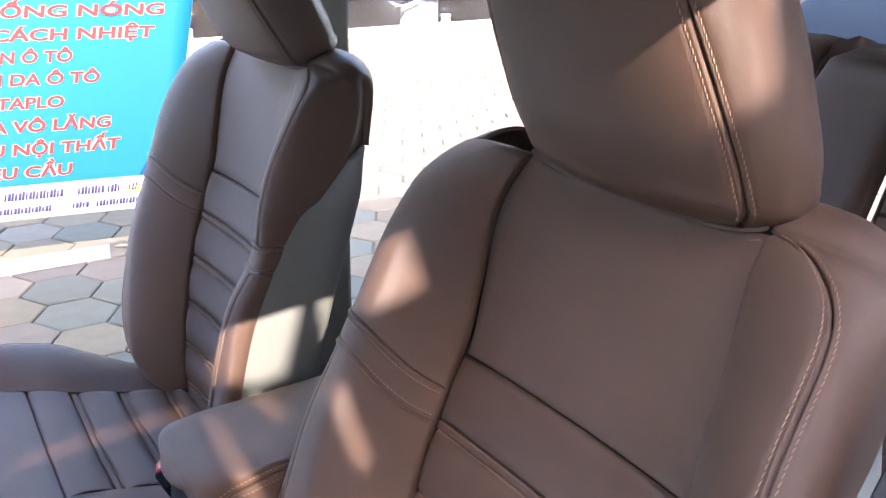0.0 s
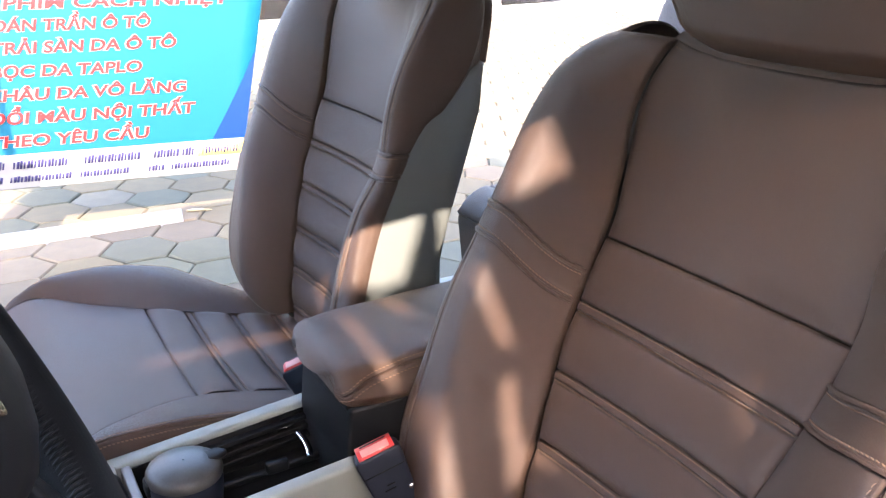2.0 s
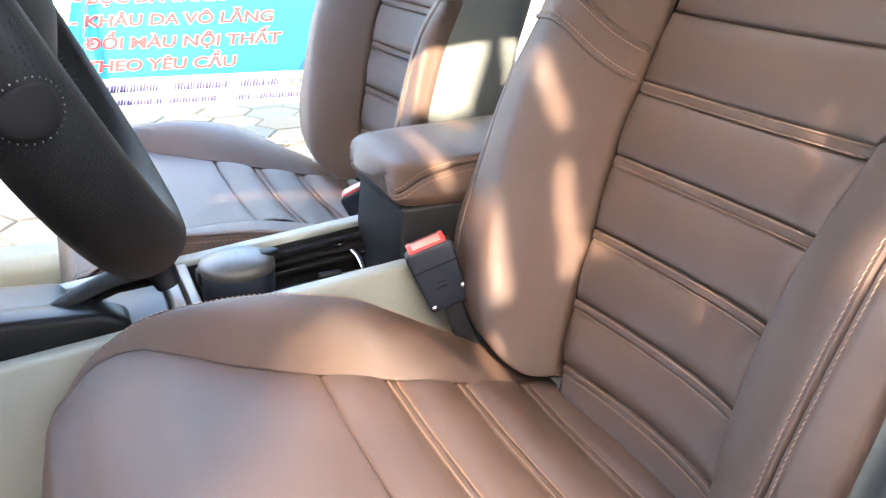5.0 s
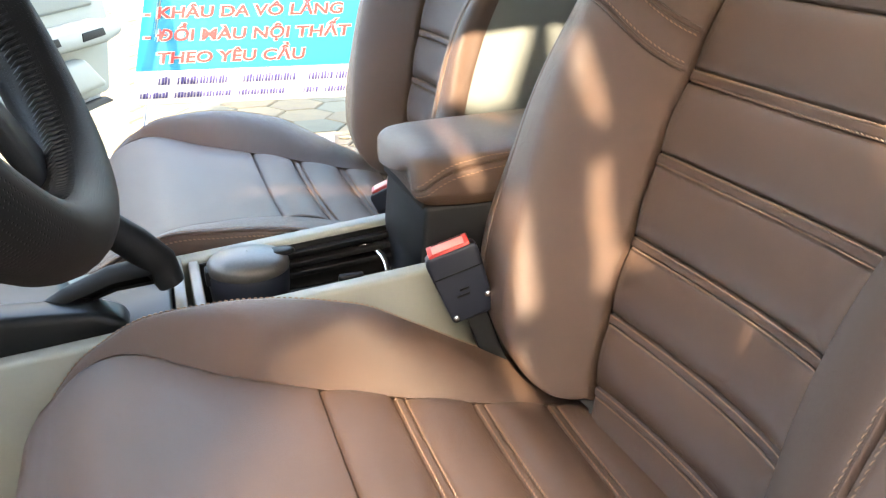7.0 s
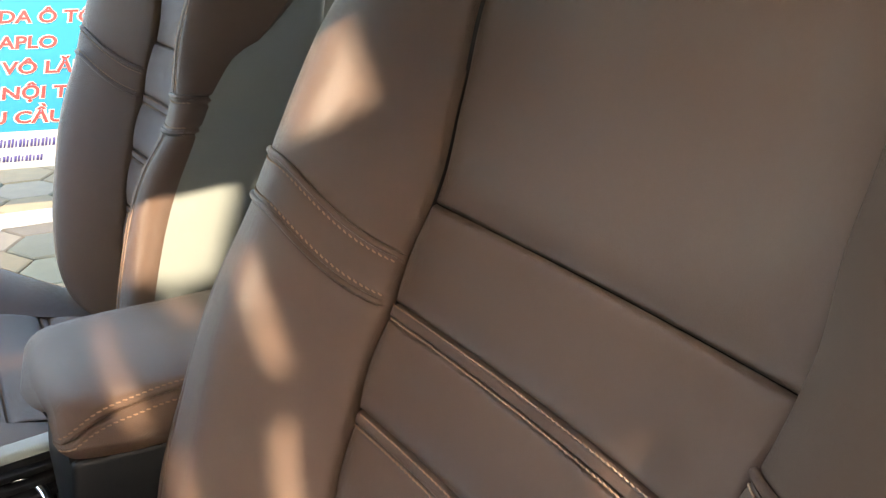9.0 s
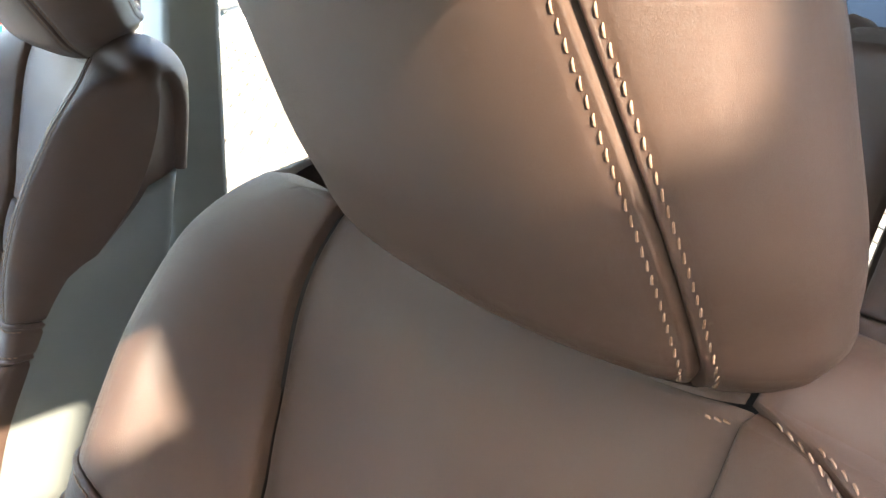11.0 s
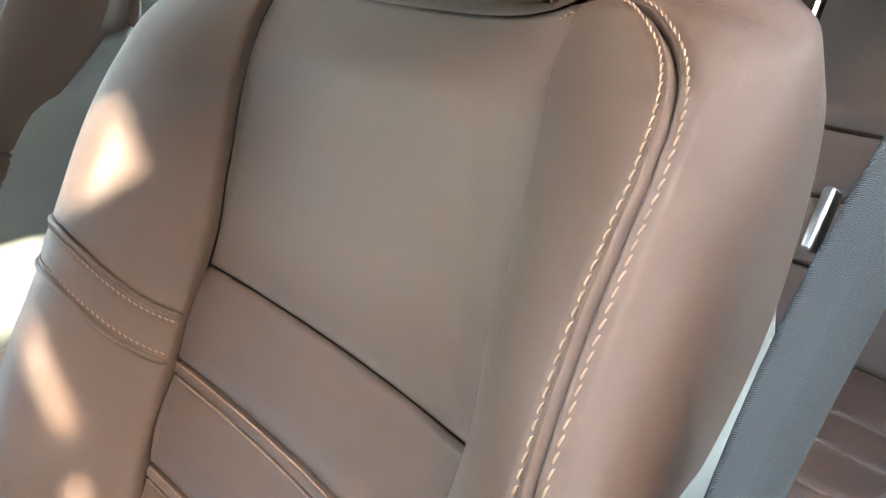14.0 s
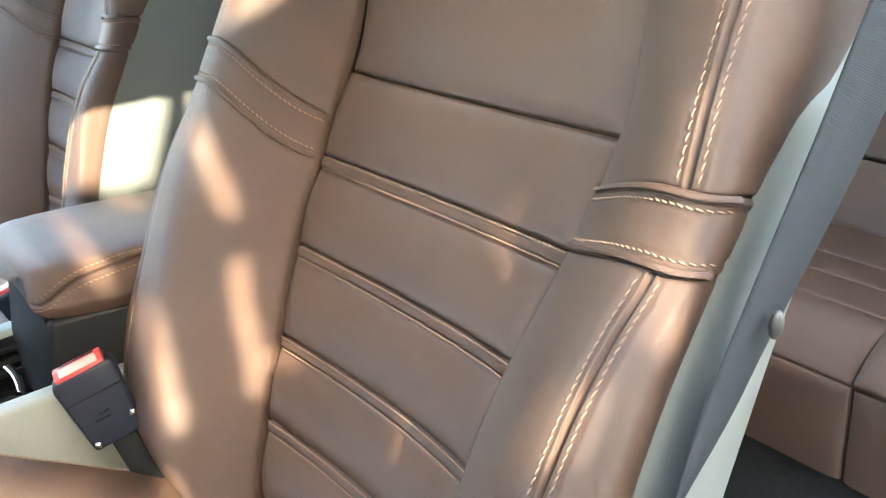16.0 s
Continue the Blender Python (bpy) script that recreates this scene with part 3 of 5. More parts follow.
def build_headrest(seat):
    head = thing("headrest", (0, 0, 0), "", "")
    head.parent = seat
    BASE, TOP = 1.050, 1.285
    SEAM, ARC = 0.93, 1.35
    width = curve_through([(0, 0.111), (0.05, 0.130), (0.16, 0.140), (0.42, 0.143), (0.7, 0.136), (0.88, 0.122), (0.97, 0.104), (1, 0.075)])
    deep = curve_through([(0, 0.038), (0.05, 0.053), (0.16, 0.060), (0.42, 0.062), (0.7, 0.058), (0.88, 0.047), (0.97, 0.032), (1, 0.014)])

    def surface(a, b):
        """a: 0 underside to 1 top, b: angle round, 0 at the front."""
        a, b = np.broadcast_arrays(np.asarray(a, float), np.asarray(b, float))
        z = BASE + (TOP - BASE) * a
        b = turned(b, 1.06 - 0.34 * a)
        cb, sb = np.cos(b), np.sin(b)
        x = 0.514 - 0.40 * (z - BASE) - np.sign(cb) * np.abs(cb) ** 0.9 * deep(a)
        y = np.sign(sb) * np.abs(sb) ** 0.86 * width(a)
        lift = 0.022 * np.clip(1 - a / 0.15, 0, 1) * (x > 0.5) * np.clip((x - 0.5) / 0.05, 0, 1)
        return np.stack([x, y + 0.007, z + lift], axis=-1)

    def turned(b, k):
        """Draws the seams towards the middle by k."""
        b = (np.asarray(b, float) + math.pi) % (2 * math.pi) - math.pi
        m = np.abs(b)
        return np.sign(b) * np.where(m <= SEAM, m * k, SEAM * k + (m - SEAM) * (math.pi - SEAM * k) / (math.pi - SEAM))

    for name, lo, hi, n in (("front_panel", -SEAM, SEAM, 60), ("back_panel", SEAM + ARC, 2 * math.pi - SEAM - ARC, 40)):
        patch(name, surface, 0.0, 1.0, lo, hi, 80, n, LEATHER, head, edges=(0, 0, 1, 1), depth=0.0022, reach=0.0060, crease=0.0020, dimple=(0, 0, 0.0056, 0.0056))
    for a0, name in ((0.0, "underside"), (1.0, "crown")):
        ring = surface(np.full(60, a0), np.linspace(0, 2 * math.pi, 60))
        mid = ring.mean(axis=0)
        grid(name, np.array([mid + (ring - mid) * k + np.array([0, 0, (-1 if a0 == 0 else 1) * 0.004 * (1 - k * k)]) for k in (1, 0.7, 0.35, 0.02)]), LEATHER, head)
    for s in (1, -1):
        lo, hi = (SEAM, SEAM + ARC) if s > 0 else (-SEAM - ARC, -SEAM)
        patch("side_panel", surface, 0.0, 1.0, lo, hi, 80, 50, LEATHER, head, edges=(0, 0, 1, 1), depth=0.0022, reach=0.0060, crease=0.0020, dimple=(0, 0, 0.0056, 0.0056))
        a = np.linspace(0.04, 0.95, 140)
        rows = []
        for way in (-1, 1):
            rows.append(row_on(surface, a, beside(surface, a, s * SEAM, 0.0056, s * way), 1, -0.0007))
        stitches("headrest_stitching", rows, head, size=(0.0040, 0.00045, 0.00045), pitch=0.0051)
        grid("post", tube([(0.505 + 0.012 * k, s * 0.062, 1.10 - 0.05 * k) for k in (-1, 0, 1, 2)][::-1], 0.0062, 12), CHROME, head, "chrome headrest post")
        grid("post_sleeve", tube([(0.519, s * 0.062, 1.052), (0.515, s * 0.062, 1.072)], [0.016, 0.011], 14), NAVY, head, caps=True)


def build_cushion(seat):
    cush = thing("cushion", (0, 0, 0), "", "")
    cush.parent = seat
    top = curve_through([(-0.175, 0.470), (-0.165, 0.520), (-0.14, 0.553), (-0.09, 0.580), (0.0, 0.574), (0.08, 0.560), (0.18, 0.534), (0.28, 0.508), (0.36, 0.49)])
    inner_w = curve_through([(-0.175, 0.190), (-0.14, 0.222), (-0.10, 0.240), (-0.075, 0.232), (-0.04, 0.208), (0.0, 0.184), (0.07, 0.158), (0.13, 0.150), (0.208, 0.148), (0.29, 0.152), (0.36, 0.152)])
    rise = curve_through([(-0.175, 0.0), (-0.14, 0.002), (-0.10, 0.012), (-0.05, 0.030), (0.0, 0.045), (0.05, 0.052), (0.10, 0.053), (0.13, 0.052), (0.17, 0.041), (0.23, 0.022), (0.30, 0.006), (0.36, -0.004)])

    def surface(x, v):
        """x along, v across: 1 the insert's edge, 2 the bolster's crest, 3 its outer foot."""
        x, v = np.broadcast_arrays(np.asarray(x, float), np.asarray(v, float))
        a = np.abs(v)
        w, r, z0 = inner_w(x), rise(x) * np.where(v < 0, 0.20, 1.0), top(x)
        ow = 0.264 - 0.045 * smooth01((-x - 0.11) / 0.07)
        cw = w + (ow - w) * 0.70
        t1, t2 = np.clip(a - 1, 0, 1), np.clip(a - 2, 0, 1)
        u = np.where(a <= 1, a * w, np.where(a <= 2, w + t1 * (cw - w), cw + (ow - cw) * np.sin(t2 * math.pi / 2)))
        z = np.where(a <= 1, z0 - 0.006 * (1 - a * a) + 0.006, np.where(a <= 2, z0 + r * np.sin(t1 * math.pi / 2) ** 1.15, z0 + r - (0.15 + r) * (1 - np.cos(t2 * math.pi / 2)) ** 1.0))
        z = z + np.where((v < 0) & (a > 1), 0.006, 0.0)  # that bolster lies flush with the insert
        xx = np.where(a > 2, x + 0.02 * t2 * (x < -0.1), x)
        return np.stack([xx, np.sign(v) * u, z], axis=-1)

    seams = [0.072, 0.137, 0.208, 0.280]
    patch("front_panel", surface, -0.175, seams[0], -1, 1, 60, 60, LEATHER, cush, edges=(0, 1, 0.12, 0.6), depth=0.004, reach=0.016, crease=0.003, flip=1)
    gap = 0.0052
    for i, (x0, x1) in enumerate(zip(seams, seams[1:] + [0.37])):
        patch("padded_rib", surface, x0 + (gap if i else 0), x1 - (gap if i < 3 else 0), -1, 1, 22, 50, LEATHER, cush, edges=(1, 1, 0.25, 0.8), depth=0.0052, reach=0.020, swell=0.003, crease=0.0022)
    vv = np.linspace(-0.98, 0.98, 80)
    rows = []
    for x in seams[1:]:
        patch("stitched_strip", surface, x - gap, x + gap, -1, 1, 8, 40, LEATHER, cush, edges=(1, 1, 1, 1), depth=0.0018, reach=0.0042, crease=0.0040, lift=-0.0026)
        rows += [row_on(surface, np.full(80, x + d * 0.82), vv, 1, -0.0021) for d in (-gap, gap)]
    # black sheet that darkens the cushion's seams as shade would
    patch("seam_shade", surface, -0.12, 0.36, -1.6, 1.6, 40, 40, RUBBER, cush, edges=(0, 0, 0, 0), lift=-0.012)
    stitches("rib_stitching", rows, cush, size=(0.0031, 0.0006, 0.0006), pitch=0.0044, label="rows of tan thread")
    for s in (1, -1):
        patch("bolster_top", surface, -0.172, 0.36, s * 1, s * 2.12, 90, 44, LEATHER, cush, edges=(0, 0, 0.7 if s > 0 else 0.12, 0.6 if s > 0 else 0.35), depth=0.004, reach=0.012, crease=0.003, flip=s, dimple=(0, 0, 0, 0.006))
        patch("bolster_side", surface, -0.172, 0.36, s * 2.12, s * 3, 90, 30, LEATHER, cush, edges=(0, 0, 0.6 if s > 0 else 0.35, 0), depth=0.004, reach=0.012, crease=0.003, flip=s, dimple=(0, 0, 0.006, 0))
        x = np.linspace(-0.14, 0.33, 140)
        rows = [row_on(surface, x, beside(surface, x, s * 2.12, 0.006, s * way), 1, -0.0004) for way in (-1, 1)]
        stitches("edge_stitching", rows, cush, size=(0.0034, 0.0008, 0.0007), pitch=0.0050)
    # front face, below the nose
    n, m = 12, 40
    face = [[(-0.172 + 0.03 * (k / (n - 1)) ** 2, (j / (m - 1) * 2 - 1) * 0.20, 0.475 - 0.13 * k / (n - 1)) for j in range(m)] for k in range(n)]
    grid("front_face", np.array(face), LEATHER, cush)
    # black block added for the shade in the gap below the backrest
    part("gap_block", prism_bm([(0.305, 0.38), (0.315, 0.485), (0.335, 0.510), (0.40, 0.52), (0.40, 0.38)], 0.165, 0.235, 0.01, seg=3), BLACK, cush, "black block filling the shaded gap behind the cushion")
    part("seat_base", box_bm(-0.12, 0.34, -0.20, 0.20, 0.30, 0.40, 0.02), BLACK, cush, "black steel and plastic seat base")
    for s in (1, -1):
        part("side_shield", prism_bm([(-0.12, 0.34), (-0.12, 0.40), (0.05, 0.43), (0.30, 0.46), (0.40, 0.50), (0.42, 0.42), (0.36, 0.34)], s * 0.235, s * 0.262, 0.008), SHELL, cush, "grey plastic side shield")
        part("seat_rail", box_bm(-0.20, 0.42, s * 0.18 - 0.02, s * 0.18 + 0.02, 0.26, 0.30, 0.004), BLACK, cush, "black steel seat rail")


driver_seat = build_seat((0, 0.468, 0), "dark brown leather driver seat with padded ribs and tan stitching")
passenger_seat = tagged(copy_thing(driver_seat, pose(0.034, 1.176, 0.014)), "dark brown leather passenger seat, more upright, with tan stitching")
for piece in passenger_seat.children:
    if piece.name.startswith(("backrest", "headrest")):
        piece.matrix_basis = pose(0.36, 0, 0.50, 0, -5.6, 0) @ pose(-0.36, 0, -0.50) @ piece.matrix_basis


# ---- the car's shell ----
CAR_Y = 0.823


def slab(name, label, outline, c0, c1, mat, axis="z", bevel=0.004, category="", kind="structure"):
    return tagged(part(name, prism_bm(outline, c0, c1, bevel, axis), mat, None), label, category, kind=kind)


slab("floor", "dark grey carpeted car floor", [(-1.2, 0.04), (1.9, 0.04), (1.9, 1.606), (-1.2, 1.606)], 0.20, 0.26, CARPET)
slab("ceiling", "dark grey fabric headliner of the car", [(0.18, 1.338), (0.27, 1.372), (1.376, 1.372), (1.466, 1.338), (1.466, 1.343), (1.37, 1.386), (0.276, 1.386), (0.18, 1.343)], -0.30, 1.74, LINER, axis="x", bevel=0.002)
slab("roof_trim", "silver painted steel roof", [(0.165, 1.345), (0.27, 1.392), (1.376, 1.392), (1.481, 1.345), (1.49, 1.352), (1.38, 1.418), (0.266, 1.418), (0.156, 1.352)], -0.36, 1.80, PAINT, axis="x", bevel=0.003)
for y0 in (0.130, 1.486):
    slab("roof_rail_trim", "grey door opening rail along the roof edge", [(-0.62, 1.16), (-0.30, 1.285), (-0.05, 1.318), (0.10, 1.322), (0.24, 1.336), (0.40, 1.362), (0.70, 1.366), (1.10, 1.350), (1.60, 1.300), (1.78, 1.24), (1.82, 1.30), (1.55, 1.40), (0.9, 1.415), (0.1, 1.405), (-0.34, 1.37), (-0.64, 1.20)], y0, y0 + 0.03, PAINT, axis="y", bevel=0.004)
for y0, y1 in ((0.0, 0.10), (1.546, 1.646)):
    slab("sill_trim", "light grey plastic door sill over painted steel", [(y0, 0.18), (y0, 0.36), (y0 + 0.02, 0.385), (y1 - 0.02, 0.385), (y1, 0.36), (y1, 0.18)], -0.75, 1.35, TRIM, axis="x", bevel=0.008)
for s, y in ((1, 0.035), (-1, 1.611)):
    slab("pillar_trim", "light grey door pillar trim", [(x - (0.10 if s < 0 else 0), z) for x, z in ((0.72, 0.38), (0.86, 0.38), (0.86, 0.8), (0.88, 1.34), (0.80, 1.34), (0.76, 0.8))], y - s * 0.03, y + s * 0.085, TRIM, axis="y", bevel=0.012)
    slab("windscreen_pillar_trim", "light grey windscreen pillar trim", [(-0.98, 0.90), (-0.90, 0.90), (-0.26, 1.36), (-0.36, 1.385)], y + s * 0.06, y + s * 0.12, TRIM, axis="y", bevel=0.01)
    slab("rear_pillar_trim", "light grey rear pillar trim", [(1.36, 0.40), (1.62, 0.40), (1.95, 0.98), (1.70, 1.385), (1.55, 1.385), (1.50, 0.9)], y, y + s * 0.08, TRIM, axis="y", bevel=0.012)
slab("parcel_shelf", "dark grey fabric parcel shelf behind the rear bench", [(1.40, 0.12), (1.98, 0.12), (1.98, 1.526), (1.40, 1.526)], 0.98, 1.01, CARPET, bevel=0.01)
slab("firewall", "dark front bulkhead of the car", [(0.04, 0.2), (1.606, 0.2), (1.606, 0.92), (0.04, 0.92)], -1.22, -1.16, CARPET, axis="x", bevel=0)

GLASS = bpy.data.materials.new("clear_glass")
GLASS.use_nodes = True
_g = GLASS.node_tree.nodes["Principled BSDF"]
_g.inputs["Transmission Weight"].default_value, _g.inputs["Roughness"].default_value, _g.inputs["IOR"].default_value = 1.0, 0.0, 1.45
_g.inputs["Base Color"].default_value = (0.86, 0.88, 0.87, 1)
# this glass is darkened to keep light off the rear bench
REAR_GLASS = GLASS.copy()
REAR_GLASS.name = "privacy_glass"
REAR_GLASS.node_tree.nodes["Principled BSDF"].inputs["Base Color"].default_value = (0.04, 0.042, 0.043, 1)
for name, label, outline in (("windscreen", "clear laminated windscreen", [(-0.96, 0.93), (-0.33, 1.375), (-0.335, 1.381), (-0.965, 0.936)]), ("rear_window", "dark tinted rear window", [(1.98, 1.0), (1.76, 1.375), (1.766, 1.378), (1.986, 1.003)])):
    slab(name, label, outline, 0.15, 1.496, REAR_GLASS if name == "rear_window" else GLASS, axis="y", bevel=0)


# closed rear door on the driver's side, out of view, added to block light
rear_door = thing("rear_car_door", (0, 0.0, 0), "unseen closed rear car door with dark trim and tinted window, added to block light", "car door")
part("inner_trim", prism_bm([(0.86, 0.36), (0.86, 0.92), (1.52, 0.96), (1.60, 0.80), (1.40, 0.36)], 0.02, 0.07, 0.012), BLACK, rear_door, "dark inner trim")
part("outer_skin", prism_bm([(0.86, 0.30), (0.86, 0.93), (1.56, 0.97), (1.64, 0.80), (1.42, 0.30)], -0.04, 0.019, 0.01), PAINT, rear_door, "silver painted outer skin")
part("window_pane", prism_bm([(0.885, 0.92), (0.905, 1.335), (1.42, 1.325), (1.54, 0.955)], 0.028, 0.033, 0.0), REAR_GLASS, rear_door, "tinted window pane")


# ---- rear bench ----
bench = thing("rear_bench", (0, CAR_Y, 0), "brown leather rear bench seat with a folded centre armrest", "car seat")


def rear_back(name, y0, y1, x, top=1.06, label=""):
    def f(a, b):
        a, b = np.broadcast_arrays(np.asarray(a, float), np.asarray(b, float))
        z = 0.60 + (top - 0.60) * np.clip(a / 0.82, 0, 1) + 0.02 * np.sin(np.clip((a - 0.82) / 0.18, 0, 1) * math.pi)
        xx = x + 0.20 * np.clip(a / 0.82, 0, 1) + 0.16 * np.clip((a - 0.82) / 0.18, 0, 1)
        return np.stack([xx, b, z], axis=-1)
    cuts = (0, 0.16, 0.30, 0.44, 1) if y1 - y0 > 0.3 else (0, 1)
    for lo, hi in zip(cuts, cuts[1:]):
        patch(name, f, lo, hi, y0, y1, 24, 30, LEATHER, bench, depth=0.014 if len(cuts) > 2 else 0.028, reach=0.03, crease=0.008, label=label)


rear_back("backrest", -0.68, -0.105, 1.135)
rear_back("backrest", 0.105, 0.68, 1.135)
rear_back("folded_armrest", -0.086, 0.086, 1.115, 1.05, "folded centre armrest panel")
for s in (1, -1):
    rear_back("armrest_surround", s * 0.096 - 0.010, s * 0.096 + 0.010, 1.15, 1.07)
    part("headrest_guide", box_bm(1.40, 1.43, s * 0.33 - 0.015, s * 0.33 + 0.015, 1.05, 1.085, 0.006), BLACK, bench, "black headrest guide")


def rear_cush(a, b):
    a, b = np.broadcast_arrays(np.asarray(a, float), np.asarray(b, float))
    fall = np.clip((0.22 - a) / 0.22, 0, 1)
    x = 0.79 + 0.35 * a
    z = 0.628 - 0.022 * a - 0.05 * fall ** 2.2
    return np.stack([x, b, z], axis=-1)


for lo, hi in ((0.22, 0.44), (0.44, 0.64), (0.64, 1.0)):
    patch("seat_cushion", rear_cush, lo, hi, -0.46, 0.46, 20, 60, LEATHER, bench, depth=0.006, reach=0.022)
for s in (1, -1):
    patch("side_cushion", rear_cush, 0.22, 1, s * 0.46, s * 0.69, 40, 24, LEATHER, bench, depth=0.012, reach=0.03, flip=s, lift=0.012)
    patch("side_front", rear_cush, 0.0, 0.22, s * 0.46, s * 0.69, 24, 24, LEATHER, bench, depth=0.012, reach=0.03, flip=s, lift=0.012)
patch("front_roll", rear_cush, 0.0, 0.22, -0.46, 0.46, 24, 60, LEATHER, bench, depth=0.006, reach=0.02)


def rear_face(a, b):
    a, b = np.broadcast_arrays(np.asarray(a, float), np.asarray(b, float))
    return np.stack([0.802 - 0.012 * a, b, 0.47 + 0.106 * a], axis=-1)


patch("front_face", rear_face, 0, 1, -0.46, 0.46, 24, 50, LEATHER, bench, edges=(0, 1, 1, 1), depth=0.006, reach=0.02)
for s in (1, -1):
    patch("side_face", rear_face, 0, 1, s * 0.46, s * 0.69, 24, 20, LEATHER, bench, edges=(0, 1, 1, 0), depth=0.006, reach=0.02, flip=s)
# the leather face stops early; this dark base stands in for its deep shade
part("bench_base", box_bm(0.83, 1.30, -0.68, 0.68, 0.26, 0.56, 0.02), CARPET, bench, "dark carpeted base, also in place of the shaded lower face")


# ---- centre console ----
console = thing("centre_console", (0, 0.83, 0), "black centre console with light grey plastic side rails", "console")


def rail_top(x):
    return 0.590 + 0.09 * x


def rail(y0, y1):
    xs = [-0.62, -0.40, -0.20, 0.0, 0.22]
    return prism_bm([(-0.62, 0.28)] + [(x, rail_top(x)) for x in xs] + [(0.52, 0.610), (0.52, 0.28)], y0, y1, 0.005, seg=3)


part("side_rail", rail(-0.092, -0.070), TRIM, console, "light grey plastic side rail")
part("side_rail", rail(0.062, 0.086), TRIM, console, "light grey plastic side rail")
part("tray", prism_bm([(-0.01, 0.30), (-0.01, 0.535), (0.215, 0.548), (0.215, 0.30)], -0.070, 0.062, 0.002), BLACK, console, "black ribbed tray")
for k in range(3):
    part("tray_ridge", prism_bm([(0.06, rail_top(0.06) - 0.012 - 0.010 * k), (0.205, rail_top(0.205) - 0.012 - 0.010 * k), (0.205, rail_top(0.205) - 0.018 - 0.010 * k), (0.06, rail_top(0.06) - 0.018 - 0.010 * k)], 0.050 - 0.004 * k, 0.062, 0.001), BLACK, console)
part("tray_clip", box_bm(0.135, 0.163, 0.012, 0.022, 0.553, 0.568, 0.003), GLOSS, console)
part("tray_lip", prism_bm([(0.06, 0.548), (0.205, 0.555), (0.205, 0.562), (0.06, 0.556)], 0.014, 0.022, 0.002), BLACK, console)
part("storage_box", prism_bm([(0.207, 0.33), (0.200, 0.60), (0.206, 0.664), (0.52, 0.664), (0.52, 0.33)], -0.074, 0.070, 0.005), BLACK, console, "black storage box under the armrest")
part("tray_wall", prism_bm([(-0.01, 0.50), (-0.01, rail_top(-0.01) - 0.006), (0.20, rail_top(0.20) - 0.006), (0.20, 0.50)], 0.0590, 0.0612, 0.0005), BLACK, console, "black inner wall of the tray")
# chrome-edged opening in front of the box
loop = [(0.172 + 0.020 * math.cos(a), 0.030 + 0.030 * math.sin(a), 0.566 + 0.016 * math.sin(a)) for a in np.linspace(-0.5, 1.9, 16)]
grid("cup_ring", tube(loop, 0.0050, 10), CHROME, console, "chrome rim", caps=True)
part("brow_panel", prism_bm([(-0.13, 0.30), (-0.13, 0.575), (-0.035, 0.583), (-0.035, 0.30)], -0.070, 0.062, 0.004), GLOSS, console, "gloss black panel")
for x in (-0.033, -0.016):
    part("trim_bar", box_bm(x, x + 0.011, -0.069, 0.061, 0.50, 0.594 if x < -0.02 else 0.588, 0.002), BRONZE, console, "bronze-tinted trim bar")
part("front_body", prism_bm([(-0.66, 0.28), (-0.66, 0.74), (-0.50, 0.70), (-0.34, 0.635), (-0.22, 0.598), (-0.13, 0.590), (-0.13, 0.28)], -0.070, 0.062, 0.012, seg=3), GLOSS, console, "smooth black console front")
part("brake_housing", prism_bm([(-0.30, 0.56), (-0.30, 0.618), (-0.24, 0.612), (-0.10, 0.602), (-0.075, 0.590), (-0.075, 0.56)], -0.074, -0.030, 0.008, seg=3), GLOSS, console, "black brake lever housing")
part("silver_trim", prism_bm([(-0.60, 0.700), (-0.42, 0.655), (-0.26, 0.612), (-0.26, 0.624), (-0.42, 0.672), (-0.60, 0.722)], 0.0, 0.058, 0.004), SILVER, console, "satin silver trim")

lever = thing("handbrake", (0, 0.795, 0), "black angled handbrake lever beside the console", "handbrake")
grid("arm", tube([(-0.155, 0, 0.588), (-0.125, 0, 0.604), (-0.085, 0, 0.618), (-0.050, 0, 0.622)], [0.010, 0.011, 0.0125, 0.014], 14), BLACK, lever, caps=True)
grid("grip", tube([(-0.034, 0, 0.606), (-0.042, 0, 0.628), (-0.062, 0, 0.650), (-0.092, 0, 0.676), (-0.125, 0, 0.700), (-0.142, 0, 0.708)], [0.013, 0.0165, 0.0165, 0.0155, 0.0145, 0.010], 16), BLACK, lever, "smooth black grip", caps=True)
part("release_button", box_bm(-0.150, -0.140, -0.006, 0.006, 0.703, 0.716, 0.003), SILVER, lever)

ash = thing("car_ashtray", (0.041, 0.830, 0), "round black car ashtray with a lid, in the console", "ashtray")


def lathe(profile, sides=40):
    return np.array([[(r * math.cos(a), r * math.sin(a), z) for a in np.linspace(0, 2 * math.pi, sides, endpoint=False)] for r, z in profile])


grid("cup", lathe([(0.001, 0.536), (0.033, 0.536), (0.036, 0.545), (0.040, 0.580), (0.0405, 0.594), (0.039, 0.597)]), NAVY, ash, closed_v=True)
grid("lid", lathe([(0.0405, 0.597), (0.041, 0.600), (0.0405, 0.604), (0.0385, 0.6075), (0.034, 0.6095), (0.026, 0.6125), (0.014, 0.6145), (0.001, 0.615)]), LID, ash, "worn dark grey domed lid", closed_v=True)
part("lid_tab", prism_bm([(0.018, 0.010), (0.040, 0.012), (0.048, 0.004), (0.047, -0.003), (0.036, -0.008), (0.018, -0.010)], 0.606, 0.6125, 0.003, axis="z"), BLACK, ash)
part("hinge", box_bm(-0.043, -0.034, -0.010, 0.010, 0.585, 0.602, 0.003), BLACK, ash)

